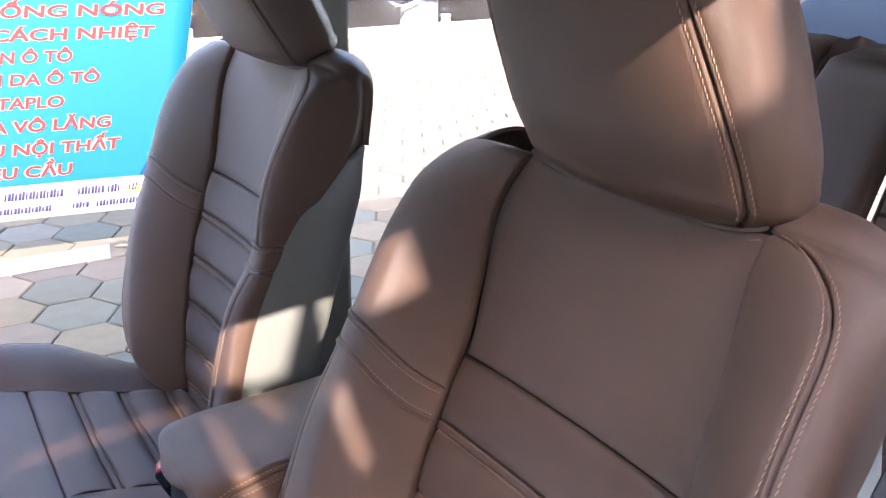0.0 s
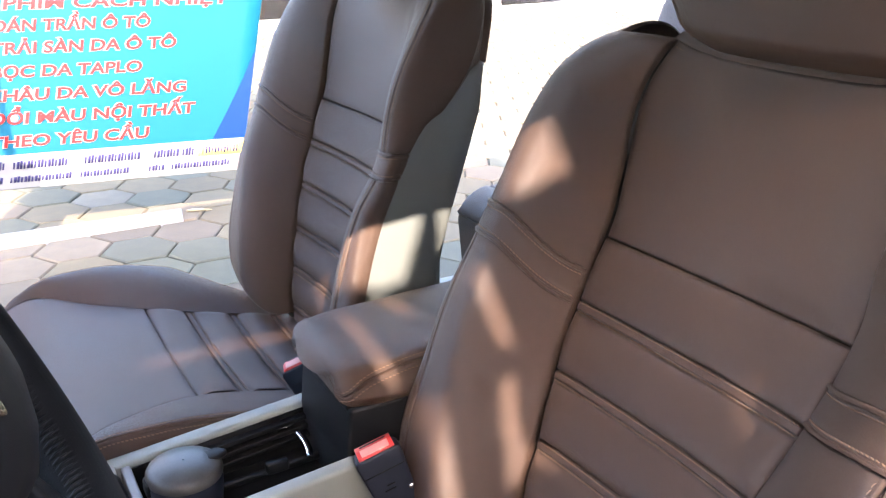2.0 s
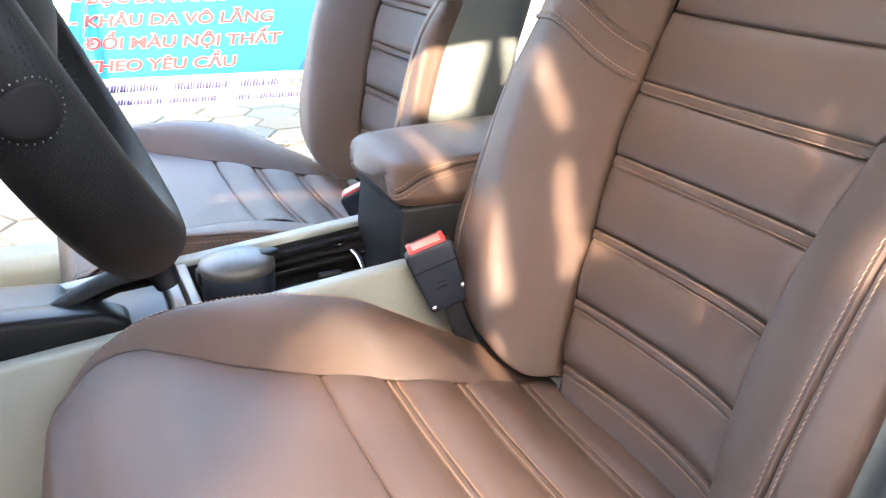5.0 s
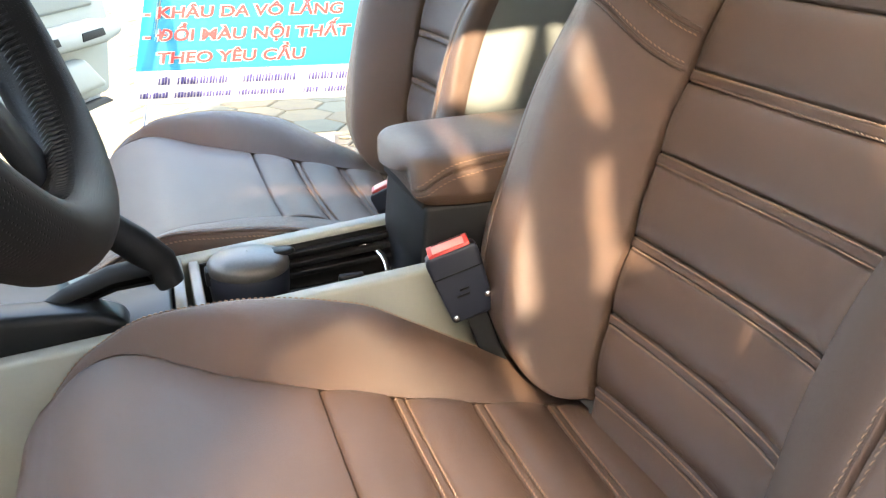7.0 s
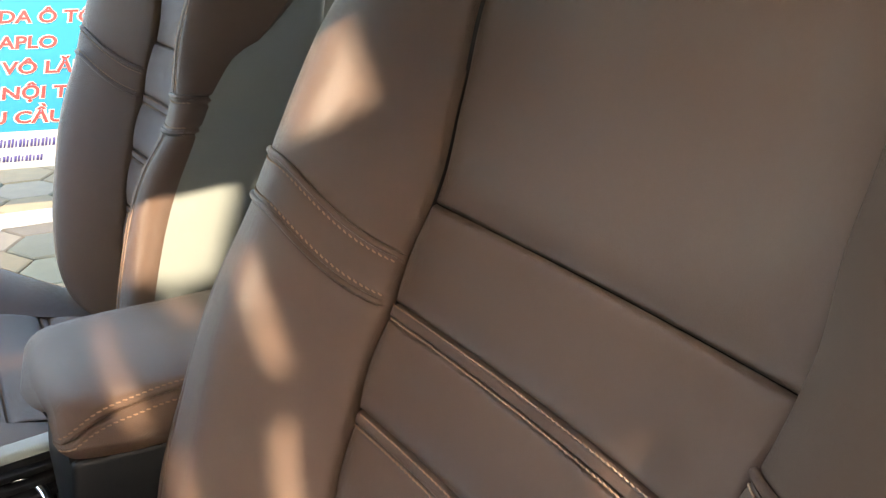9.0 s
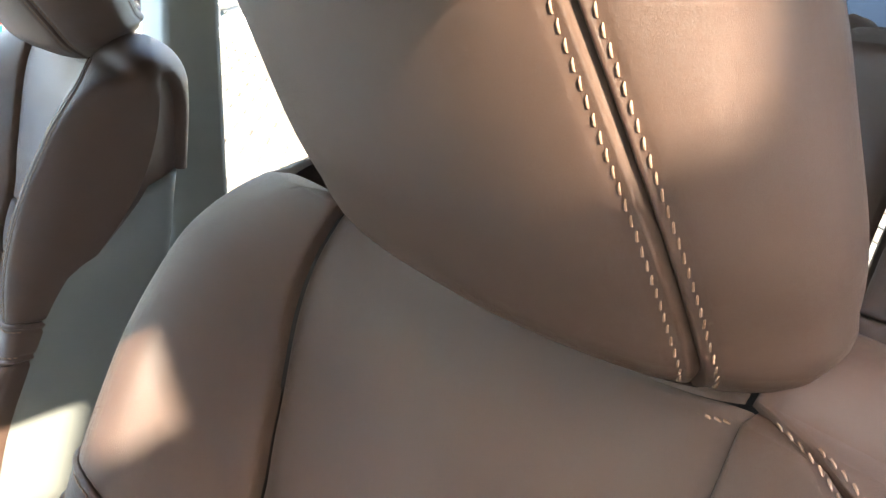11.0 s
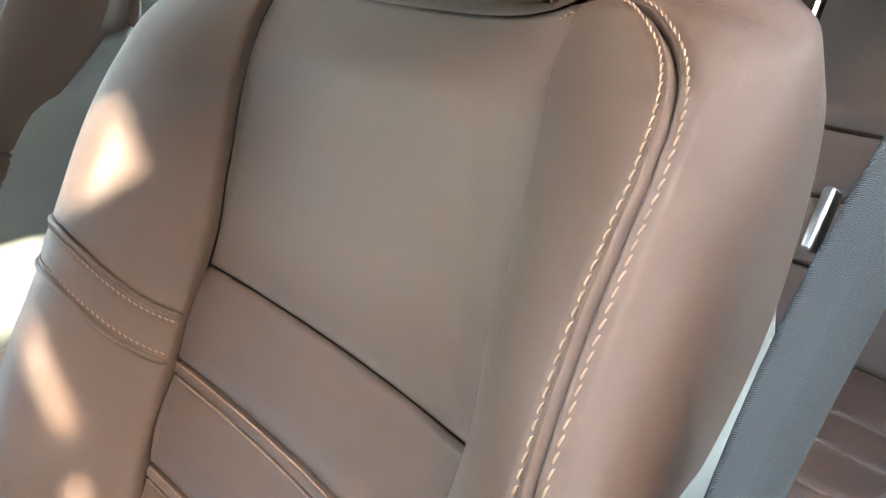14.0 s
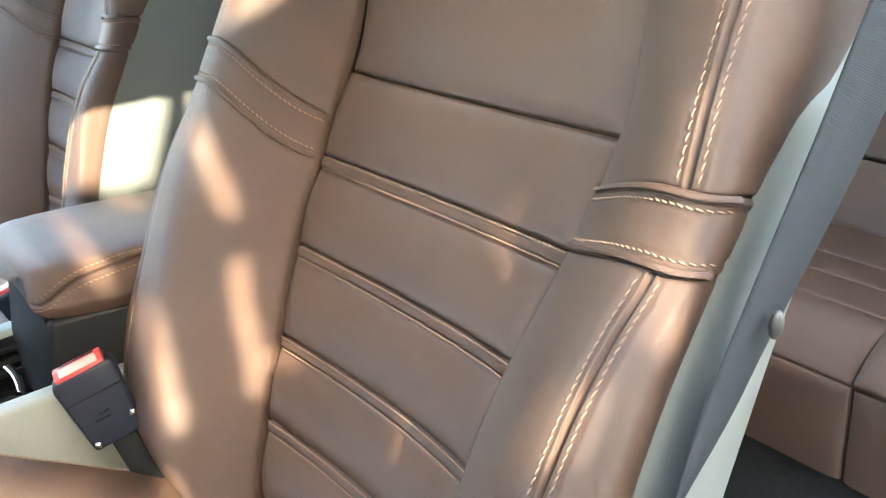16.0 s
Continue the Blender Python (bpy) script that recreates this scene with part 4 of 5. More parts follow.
# ---- armrest ----
armrest = thing("armrest", (0, 0.838, 0), "brown leather padded armrest with tan stitching on the console", "armrest")
ARM_W = curve_through([(0, 0.046), (0.02, 0.066), (0.05, 0.077), (0.12, 0.085), (0.4, 0.088), (1, 0.088)])
ARM_SEAM = curve_through([(0, 1.92), (0.03, 1.80), (0.07, 1.52), (0.13, 1.22), (0.22, 1.05), (0.4, 1.0), (1, 1.0)])


def arm(a, b):
    """a along from the front edge, b round: 0 the middle of the top, 1 and -1 the side seams, 2 and -2 below."""
    a, b = np.broadcast_arrays(np.asarray(a, float), np.asarray(b, float))
    m, f = np.abs(b), ARM_SEAM(a)
    c = np.where(m <= 1, m * f, f + (m - 1) * (2 - f))
    w = ARM_W(a)
    k = np.sqrt(np.clip(1 - (1 - np.clip(a / 0.11, 0, 1)) ** 2.2, 0, 1))
    t, d = np.clip(c, 0, 1), np.clip(c - 1, 0, 1)
    y = np.where(c <= 1, w * (1.10 * t - 0.18 * t ** 5), w * (0.92 + 0.09 * np.sin(d * math.pi * 0.62) - 0.25 * np.clip(d - 0.7, 0, 1)))
    top, seam, low = 0.690 + 0.027 * k + 0.010 * a, 0.690 + 0.012 * k + 0.010 * a, 0.690 - 0.026 * k
    z = np.where(c <= 1, top - (top - seam) * t ** 3, seam - (seam - low) * d)
    x = 0.184 + 0.34 * a + 0.014 * t ** 2 * (1 - k)
    return np.stack([x, np.sign(b) * y, z], axis=-1)


patch("top_cover", arm, 0, 1, -1, 1, 80, 60, LEATHER, armrest, edges=(0, 0, 1, 1), depth=0.0018, reach=0.006, crease=0.0014, flip=1, dimple=(0, 0, 0.0065, 0.0065))
for s in (1, -1):
    patch("side_cover", arm, 0, 1, s * 1, s * 2, 80, 24, LEATHER, armrest, edges=(0, 0, 1, 0), depth=0.0018, reach=0.006, crease=0.0014, flip=s, dimple=(0, 0, 0.0065, 0))
    a = np.linspace(0.035, 0.98, 130)
    stitches("edge_stitching", [row_on(arm, a, beside(arm, a, s * 1.0, 0.0065, s * way), 1, -0.0004) for way in (-1, 1)], armrest, size=(0.0034, 0.0007, 0.0007), pitch=0.0048)
aa = np.linspace(0, 1, 30)
grid("lower_cover", np.array([arm(aa, -2.0) * (1 - e) + arm(aa, 2.0) * e + np.array([0, 0, 0.004 * math.sin(math.pi * e)]) for e in np.linspace(0, 1, 9)]), LEATHER, armrest)
part("underside", box_bm(0.205, 0.52, -0.074, 0.074, 0.658, 0.670, 0.003), BLACK, armrest)


# ---- buckles ----
def buckle(at, label):
    b = thing("seat_belt_buckle", at, label, "buckle", "belt buckles")
    part("housing", prism_bm([(-0.024, -0.074), (0.024, -0.074), (0.029, -0.004), (0.026, 0.002), (-0.026, 0.002), (-0.029, -0.004)], -0.013, 0.013, 0.004, seg=3), NAVY, b, "dark navy plastic housing")
    part("red_button", prism_bm([(-0.0112, -0.010), (-0.0112, 0.0040), (-0.0020, 0.0095), (0.0100, 0.0095), (0.0100, -0.010)], -0.0225, 0.0225, 0.0012, axis="x"), RED, b, "red release button")
    part("button_plate", prism_bm([(-0.0108, 0.0046), (-0.0114, 0.0052), (-0.0030, 0.0103), (-0.0026, 0.0094)], -0.0175, 0.0175, 0.0003, axis="x"), PINK, b, "pale pink button plate")
    # no slot is cut; a black plate gives the slot's shade
    part("slot_plate", box_bm(-0.0165, 0.0165, 0.0030, 0.0062, 0.0092, 0.0100, 0.0003), RUBBER, b, "black plate in place of the shaded tongue slot")
    part("seam_line", box_bm(-0.0265, 0.0265, -0.0136, -0.0128, -0.023, -0.0215, 0.0), BLACK, b)
    for x, z in ((0.021, -0.055), (-0.019, -0.068)):
        grid("screw", np.array([[(x + r * math.cos(t), -0.0132 - h, z + r * math.sin(t)) for t in np.linspace(0, 2 * math.pi, 14, endpoint=False)] for r, h in ((0.0035, 0), (0.0032, 0.0012), (0.0005, 0.0015))]), CHROME, b, closed_v=True)
    for x, z, w in ((0.000, -0.042, 0.010), (-0.003, -0.048, 0.014)):
        part("moulded_mark", box_bm(x - w / 2, x + w / 2, -0.0138, -0.0129, z, z + 0.0022, 0), BLACK, b)
    b.matrix_basis = b.matrix_basis @ Matrix.Diagonal((0.9, 0.9, 0.9, 1))
    part("stalk", box_bm(-0.010, 0.014, -0.004, 0.004, -0.20, -0.072, 0.002), BLACK, b, "black metal stalk")
    return b


driver_buckle = buckle((0.216, 0.717, 0.634, -8, -20, -12), "navy seat belt buckle with red button beside the driver seat")
tagged(copy_thing(driver_buckle, pose(0.224, 0.958, 0.624, -8, -28, -28)), "navy seat belt buckle with red button beside the passenger seat")

# ---- seat belt ----
belt = thing("seat_belt", (0, 0, 0), "grey woven seat belt hanging beside the driver seat", "seat belt")
# place of the belt's middle and how far it is twisted there
bp = [(0.700, 0.118, 1.27, 0.07), (0.591, 0.162, 1.17, 0.08), (0.509, 0.192, 1.08, 0.065), (0.447, 0.206, 0.985, -0.03), (0.396, 0.212, 0.882, 0.12), (0.347, 0.218, 0.78, 0.27), (0.309, 0.221, 0.68, 0.0), (0.286, 0.206, 0.55, -0.11), (0.278, 0.173, 0.40, -0.16)]
bk = np.array(bp)
tt = np.linspace(0, len(bp) - 1, 60)
bx = [curve_through(list(enumerate(bk[:, k])))(tt) for k in range(4)]
strip = []
for i in range(60):
    p = np.array([bx[0][i], bx[1][i], bx[2][i]])
    j = min(i + 1, 59)
    d = np.array([bx[k][j] - bx[k][max(j - 1, 0)] for k in range(3)])
    d /= np.linalg.norm(d)
    turn = smooth01((0.80 - p[2]) / 0.10)
    side = np.cross(d, np.array([0.04 - 0.47 * turn, 1.0 - 0.1 * turn, 0.16 * turn]))
    side /= np.linalg.norm(side)
    side = side * math.cos(bx[3][i]) + np.cross(side, d) * math.sin(bx[3][i])
    nn = np.cross(side, d)
    w = 0.0232
    strip.append([p + side * e * w + nn * (0.0010 * h + 0.0006 * math.cos(e * 9)) for e, h in [(-1, 0), (-0.97, 1), (-0.5, 1.2), (0, 1.2), (0.5, 1.2), (0.97, 1), (1, 0), (0.97, -1), (0, -1), (-0.97, -1)]])
grid("webbing", np.array(strip), WEB, belt, "grey woven webbing", closed_v=True)
core = np.array(strip)[:, [2, 3, 4]]
out = np.cross(core[:, 2] - core[:, 0], np.gradient(core[:, 1], axis=0))
out /= np.linalg.norm(out, axis=1, keepdims=True)
out *= np.sign(-out[:, 1:2])
band = [[c[1] + (c[k] - c[1]) * 0.62 + o * h for k, h in ((0, 0.0), (0, 0.0016), (1, 0.0019), (2, 0.0016), (2, 0.0))] for c, o in zip(core, out)]
grid("webbing_centre", np.array(band), SMOOTH_WEB, belt, "smooth middle stripe of the webbing")
stop = bmesh.new()
bmesh.ops.create_uvsphere(stop, u_segments=18, v_segments=10, radius=0.0050)
bmesh.ops.scale(stop, vec=(0.75, 0.6, 1.35), verts=stop.verts)
bmesh.ops.translate(stop, vec=(0.374, 0.211, 0.822), verts=stop.verts)
part("stop_button", stop, LID, belt, "grey plastic stop button")
part("tongue", box_bm(-0.004, 0.002, -0.002, 0.002, -0.0095, 0.0095, 0.0012, m=pose(0.441, 0.213, 1.006, 0, 28, 0)), SILVER, belt, "steel belt tongue")
part("anchor", box_bm(0.665, 0.705, 0.105, 0.135, 1.22, 1.29, 0.01), BLACK, belt, "black upper anchor")

# ---- steering wheel ----
wheel = thing("steering_wheel", (-0.148, 0.458, 0.948, 0, -25, 0), "black leather steering wheel with silver spoke trim", "steering wheel")
rim = []
for i in range(120):
    a = 2 * math.pi * i / 120
    rad = Vector((0, math.cos(a), math.sin(a)))
    rim.append([Vector((0, 0, 0)) + rad * (0.177 + 0.0180 * math.cos(t)) + Vector((1, 0, 0)) * 0.0215 * math.sin(t) for t in np.linspace(0, 2 * math.pi, 20, endpoint=False)])
grid("rim", np.array(rim), PERFORATED, wheel, "black perforated leather rim", closed_u=True, closed_v=True)
loops = []
for i in range(220):
    a = 2 * math.pi * i / 220
    rad = np.array([0, math.cos(a), math.sin(a)])
    tan = np.array([0, -math.sin(a), math.cos(a)])
    c = rad * 0.1598
    loops.append((c + np.array([-0.008, 0, 0]) + rad * 0.002 - tan * 0.0014, c + np.array([0.009, 0, 0]) + rad * 0.002 + tan * 0.0014, -rad))
verts, faces = [], []
for p, q, n in loops:
    d = (q - p) / np.linalg.norm(q - p)
    s = np.cross(d, n)
    b0 = len(verts)
    for k, c in enumerate((p, (p + q) / 2, q)):
        for a in range(5):
            verts.append(c + n * (0.0034 if k == 1 else 0) + (s * math.cos(a * 1.2566) + n * math.sin(a * 1.2566)) * 0.0014)
    for r in range(2):
        for a in range(5):
            e = (a + 1) % 5
            faces.append((b0 + r * 5 + a, b0 + r * 5 + e, b0 + r * 5 + 5 + e, b0 + r * 5 + 5 + a))
link_mesh("rim_lacing", verts, faces, GLOSS, wheel, "thick black lacing", kind="stuff")


def on_rim(a, t, out):
    """A point of the rim's surface at the angle a round the wheel and t round the rim."""
    r = 0.177 + (0.0180 + out) * math.cos(t)
    return ((0.0215 + out) * math.sin(t), r * math.cos(a), r * math.sin(a))


pad = [[on_rim(3.46 + q * 0.055 * math.cos(c), 0.22 + q * 0.56 * math.sin(c), h) for c in np.linspace(0, 2 * math.pi, 32, endpoint=False)] for q, h in ((1.0, -0.0005), (0.98, 0.0012), (0.8, 0.0017), (0.4, 0.0019), (0.02, 0.0019))]
grid("round_pad", np.array(pad), WHEEL, wheel, "round smooth leather pad", closed_v=True)
dots = bmesh.new()
for k in range(30):
    c = 2 * math.pi * k / 30
    bmesh.ops.create_icosphere(dots, subdivisions=1, radius=0.00045, matrix=Matrix.Translation(on_rim(3.46 + 1.13 * 0.055 * math.cos(c), 0.22 + 1.13 * 0.56 * math.sin(c), 0.0004)))
tagged(part("pad_stitching", dots, GREY_THREAD, wheel, "pale dotted stitching"), kind="stuff")
prof = [(0.0, 0.030), (0.030, 0.028), (0.055, 0.020), (0.075, 0.008), (0.084, -0.006), (0.086, -0.022)]
grid("airbag_cover", np.array([[(x + 0.004, (r + 0.001) * math.cos(t) * 1.02, (r + 0.001) * math.sin(t) * 0.92 - 0.005) for t in np.linspace(0, 2 * math.pi, 48, endpoint=False)] for r, x in prof]), BLACK, wheel, "black padded centre", closed_v=True)
bezel = []
for k in range(32):
    c, d = math.cos(k * math.pi / 16), math.sin(k * math.pi / 16)
    along, across = math.copysign(abs(c) ** 0.35, c) * 0.0180, math.copysign(abs(d) ** 0.35, d) * 0.0058
    bezel.append((0.0275, -0.056 - 0.6 * along + 0.8 * across, 0.0035 - 0.8 * along - 0.6 * across))
grid("emblem_bezel", tube(bezel, 0.0017, 8, closed=True), GILT, wheel, "thin pale gold bezel", closed_u=True, closed_v=True)
for s in (1, -1):
    sp = prism_bm([(s * 0.07, -0.028), (s * 0.07, 0.026), (s * 0.125, 0.018), (s * 0.172, 0.022), (s * 0.172, -0.030), (s * 0.12, -0.026)][::s], -0.020, -0.004, 0.005, axis="x", seg=3)
    spoke = part("spoke", sp, BLACK, wheel)
    part("spoke_trim", prism_bm([(s * 0.088, -0.024), (s * 0.088, -0.012), (s * 0.150, -0.010), (s * 0.165, -0.024)][::s], -0.003, 0.001, 0.0015, axis="x"), SILVER, spoke, "satin silver trim")
    part("button_pod", prism_bm([(s * 0.092, -0.006), (s * 0.092, 0.016), (s * 0.128, 0.014), (s * 0.128, -0.005)][::s], -0.004, 0.003, 0.002, axis="x"), GLOSS, spoke)
for s in (0.35, -0.35):
    part("lower_spoke", prism_bm([(s * 0.06, -0.07), (s * 0.10, -0.07), (s * 0.20, -0.168), (s * 0.08, -0.170)][::1 if s > 0 else -1], -0.018, -0.006, 0.004, axis="x"), BLACK, wheel)
grid("column_shroud", tube([(-0.02, 0, -0.005), (-0.10, 0, -0.015), (-0.30, 0, -0.03)], [0.045, 0.062, 0.075], 24), BLACK, wheel, "black column shroud", caps=True)

# ---- dashboard ----
dash = thing("dashboard", (0, CAR_Y, 0), "black and silver plastic dashboard with a light grey lower half", "dashboard")
part("upper_pad", prism_bm([(-1.15, 0.90), (-1.15, 0.97), (-0.80, 1.01), (-0.60, 0.985), (-0.53, 0.93), (-0.55, 0.84), (-0.70, 0.80)], -0.77, 0.77, 0.02, seg=3), BLACK, dash, "soft black upper pad")
part("lower_panel", prism_bm([(-1.15, 0.42), (-1.15, 0.90), (-0.68, 0.80), (-0.56, 0.835), (-0.54, 0.75), (-0.60, 0.55), (-0.75, 0.42)], -0.765, 0.765, 0.015, seg=3), TRIM, dash, "light grey lower panel")
part("centre_stack", prism_bm([(-0.62, 0.56), (-0.545, 0.60), (-0.535, 0.90), (-0.60, 0.95)], -0.12, 0.12, 0.012, seg=3), SILVER, dash, "silver centre stack")
for k in range(3):
    kn = np.array([[(-0.534 + x, r * math.cos(t), 0.70 + r * math.sin(t)) for t in np.linspace(0, 2 * math.pi, 24, endpoint=False)] for r, x in ((0.022, 0.0), (0.021, 0.016), (0.018, 0.019), (0.001, 0.019))])
    kn[..., 1] += (k - 1) * 0.066
    grid("control_knob", kn, BLACK, dash, closed_v=True)

# ---- open front doors ----
def build_door(name, at, label, side):
    """Local x runs from the hinge to the free edge; depths grow towards the cabin; side is 1 on the passenger side, -1 on the driver's."""
    door = thing(name, at, label, "car door", "open front doors")

    def door_part(name, outline, y0, y1, mat, label, bevel=0.01):
        lo, hi = sorted((-side * y0, -side * y1))
        return part(name, prism_bm(outline, lo, hi, bevel, seg=3), mat, door, label)

    door_part("trim_panel", [(0.03, 0.45), (0.02, 0.86), (0.10, 0.95), (1.00, 0.97), (1.08, 0.86), (1.10, 0.66), (1.06, 0.47)], 0.0, 0.035, TRIM, "pale grey inner trim panel", 0.015)
    door_part("outer_skin", [(0.0, 0.40), (0.0, 0.92), (1.04, 0.95), (1.11, 0.84), (1.12, 0.60), (1.07, 0.42)], -0.115, -0.002, PAINT, "painted outer skin", 0.02)
    door_part("arm_ledge", [(0.20, 0.615), (0.20, 0.660), (0.98, 0.672), (1.06, 0.655), (1.06, 0.625), (0.98, 0.61)], 0.030, 0.095, TRIM, "pale grey arm ledge", 0.014)
    # shaded recess and slots are raised blocks of a darker colour
    door_part("recess_block", [(0.40, 0.585), (0.40, 0.610), (0.78, 0.612), (0.82, 0.590)], 0.030, 0.060, SHELL, "grey block in place of the shaded pull handle recess", 0.006)
    for x in (0.66, 0.86):
        door_part("ledge_plate", [(x, 0.628), (x, 0.650), (x + 0.10, 0.652), (x + 0.11, 0.632)], 0.090, 0.097, BLACK, "black plate in place of a shaded slot under the pull handle", 0.003)
    door_part("insert", [(0.10, 0.685), (0.12, 0.84), (0.60, 0.875), (0.86, 0.855), (0.98, 0.79), (1.02, 0.70)], 0.030, 0.046, SHELL, "grey-green cloth insert", 0.010)
    door_part("pocket", [(0.15, 0.48), (0.15, 0.57), (0.90, 0.585), (1.00, 0.50)], 0.030, 0.075, TRIM, "pale grey door pocket", 0.018)
    door_part("lower_seal", [(0.02, 0.425), (0.02, 0.448), (1.06, 0.455), (1.10, 0.435)], 0.0, 0.020, RUBBER, "black rubber seal", 0.005)
    frame_part = door_part("window_frame", [(0.02, 0.92), (0.30, 1.20), (0.45, 1.30), (0.95, 1.33), (1.08, 0.94), (1.04, 0.94), (0.92, 1.29), (0.47, 1.265), (0.32, 1.165), (0.07, 0.93)], -0.07, -0.035, RUBBER, "black window frame", 0.006)
    if side < 0:
        part("pane", prism_bm([(0.07, 0.93), (0.32, 1.165), (0.47, 1.265), (0.92, 1.29), (1.04, 0.94)], 0.050, 0.054, 0), REAR_GLASS, frame_part, "dark tinted glass")
    return door


build_door("open_passenger_door", (-0.66, 1.61, 0, 0, 0, 62), "open car door with pale grey inner trim and a pull handle", 1)
# the driver door is out of view, added to keep light off the inner bolster
build_door("open_driver_door", (-0.66, 0.036, 0, 0, 0, -80), "unseen open driver door with pale grey trim and tinted glass, added to block light", -1)

# ---- outdoors ----
SAND = material("joint_sand", (0.11, 0.096, 0.077), 0.95, vary=0.25, scale=3, bump=0.6, bump_scale=80)
slab("ground", "sandy paved ground that reaches the horizon", [(-600, -600), (600, -600), (600, 600), (-600, 600)], -0.4, -0.012, SAND, bevel=0)

# ground out of view, kept dark so that little light bounces into the cabin
slab("low_bounce_ground", "unseen dark ground beside the driver door, added to cut bounced light", [(-9, -9), (10, -9), (10, 0.05), (-9, 0.05)], -0.05, -0.002, material("low_bounce_grey", (0.07, 0.068, 0.064), 0.85, vary=0.08, scale=1.5, bump=0.4, bump_scale=50), bevel=0)

# banner: a sheet sheared so that its edges fit the camera's view
EX, EY = Vector((0.9865, -0.1638, 0)), Vector((0.234, 0.1077, 0.9663))
B0 = Vector((0.474, 3.43, 0.371))
BN = EX.cross(EY).normalized()  # towards the car


def on_banner(a, b, out=0.0):
    bow = 0.012 * math.sin(a * 5 + 1) * math.sin(b * 2.5)
    return B0 + EX * a + EY * b + BN * (out + bow)


def vinyl(name, colour):
    return material(name, colour, 0.62, vary=0.02, spec=0.10, scale=2, bump=0.15, bump_scale=6)


CYAN, BLUE, WHITE, RED_INK, YELLOW, DARK_INK = vinyl("cyan_vinyl", (0.0, 0.052, 0.088)), vinyl("blue_vinyl", (0.0, 0.016, 0.085)), vinyl("white_vinyl", (0.125, 0.125, 0.125)), vinyl("red_ink", (0.13, 0.011, 0.012)), vinyl("yellow_vinyl", (0.85, 0.72, 0.08)), vinyl("dark_ink", (0.02, 0.018, 0.06))
banner = thing("banner", (0, 0, 0), "cyan vinyl advertising banner with red Vietnamese lettering on a stand", "banner")


def sheet(name, a0, a1, b0, b1, mat, out, label="", nb=24, na=16, slope=0.0):
    pts = [[on_banner(a0 + (a1 - a0) * i / na + slope * ((b0 + (b1 - b0) * j / nb) - b0) * (1 if i == 0 else 0), b0 + (b1 - b0) * j / nb, out) for i in range(na + 1)] for j in range(nb + 1)]
    front = np.array([[tuple(p) for p in r] for r in pts])
    back = front - np.array(BN) * 0.0012
    n, m = front.shape[:2]
    verts = np.concatenate([front.reshape(-1, 3), back.reshape(-1, 3)])
    faces = []
    for j in range(n - 1):
        for i in range(m - 1):
            q = (j * m + i, j * m + i + 1, (j + 1) * m + i + 1, (j + 1) * m + i)
            faces += [q, tuple(k + n * m for k in q[::-1])]
    edge = [j * m for j in range(n)] + [(n - 1) * m + i for i in range(1, m)] + [j * m + m - 1 for j in range(n - 2, -1, -1)] + [i for i in range(m - 2, 0, -1)]
    for k, v in enumerate(edge):
        w = edge[(k + 1) % len(edge)]
        faces.append((v, w, w + n * m, v + n * m))
    return link_mesh(name, verts, faces, mat, banner, label)


sheet("printed_sheet", -0.555, 0.442, -0.15, 1.35, CYAN, 0.0, "cyan printed vinyl sheet", nb=40)
sheet("footer_strip", -0.555, 0.442, -0.15, -0.020, WHITE, 0.0016, "white footer strip")
# blue corner with a slanted edge
bv = [on_banner(a, b, 0.002) for a, b in ((0.315, -0.018), (0.442, -0.018), (0.442, 0.10), (0.442, 0.22), (0.442, 0.33), (0.40, 0.20), (0.355, 0.08))]
link_mesh("blue_corner", [tuple(p) for p in bv] + [tuple(p - BN * 0.001) for p in bv], [tuple(range(7)), tuple(range(13, 6, -1))] + [(i, i + 7, (i + 1) % 7 + 7, (i + 1) % 7) for i in range(7)], BLUE, banner, "blue printed corner", smooth=False)
sheet("yellow_mark", 0.265, 0.438, -0.082, -0.026, YELLOW, 0.0032, nb=3, na=4)


def lettering(text, a, b, width, cap, mat, out, spread=0.0):
    cu = bpy.data.curves.new("lettering", "FONT")
    cu.body, cu.size, cu.resolution_u = text, cap / 0.70, 3
    cu.offset, cu.extrude = spread, 0.0004
    tmp = bpy.data.objects.new("lettering_curve", cu)
    scene.collection.objects.link(tmp)
    bpy.context.view_layer.update()
    me = bpy.data.meshes.new_from_object(tmp.evaluated_get(bpy.context.evaluated_depsgraph_get()))
    bpy.data.objects.remove(tmp)
    xs = [v.co.x for v in me.vertices]
    lo, hi = min(xs), max(xs)
    for v in me.vertices:
        v.co = on_banner(a + (v.co.x - lo) / (hi - lo) * width - (spread if spread else 0), b + v.co.y, out + v.co.z)
    me.materials.clear()
    me.materials.append(mat)
    ob = new("lettering", me)
    ob.parent = banner
    return ob


for text, a, b, w in (("CHỐNG NÓNG", -0.36, 0.590, 0.702), ("- PHIM CÁCH NHIỆT", -0.59 + 0.06, 0.507, 0.845), ("- DÁN TRẦN Ô TÔ", -0.545, 0.428, 0.582), ("- TRẢI SÀN DA Ô TÔ", -0.545, 0.348, 0.683), ("- BỌC DA TAPLO", -0.54, 0.263, 0.563), ("- KHÂU DA VÔ LĂNG", -0.545, 0.178, 0.738), ("- ĐỔI MÀU NỘI THẤT", -0.535, 0.093, 0.770), ("THEO YÊU CẦU", -0.481, 0.009, 0.554)):
    tagged(lettering(text, a - 0.004, b, w + 0.008, 0.040, WHITE, 0.0022, 0.0040), "white letter outline", kind="stuff")
    tagged(lettering(text, a, b, w, 0.040, RED_INK, 0.0040, 0.0015), "red lettering", kind="stuff")
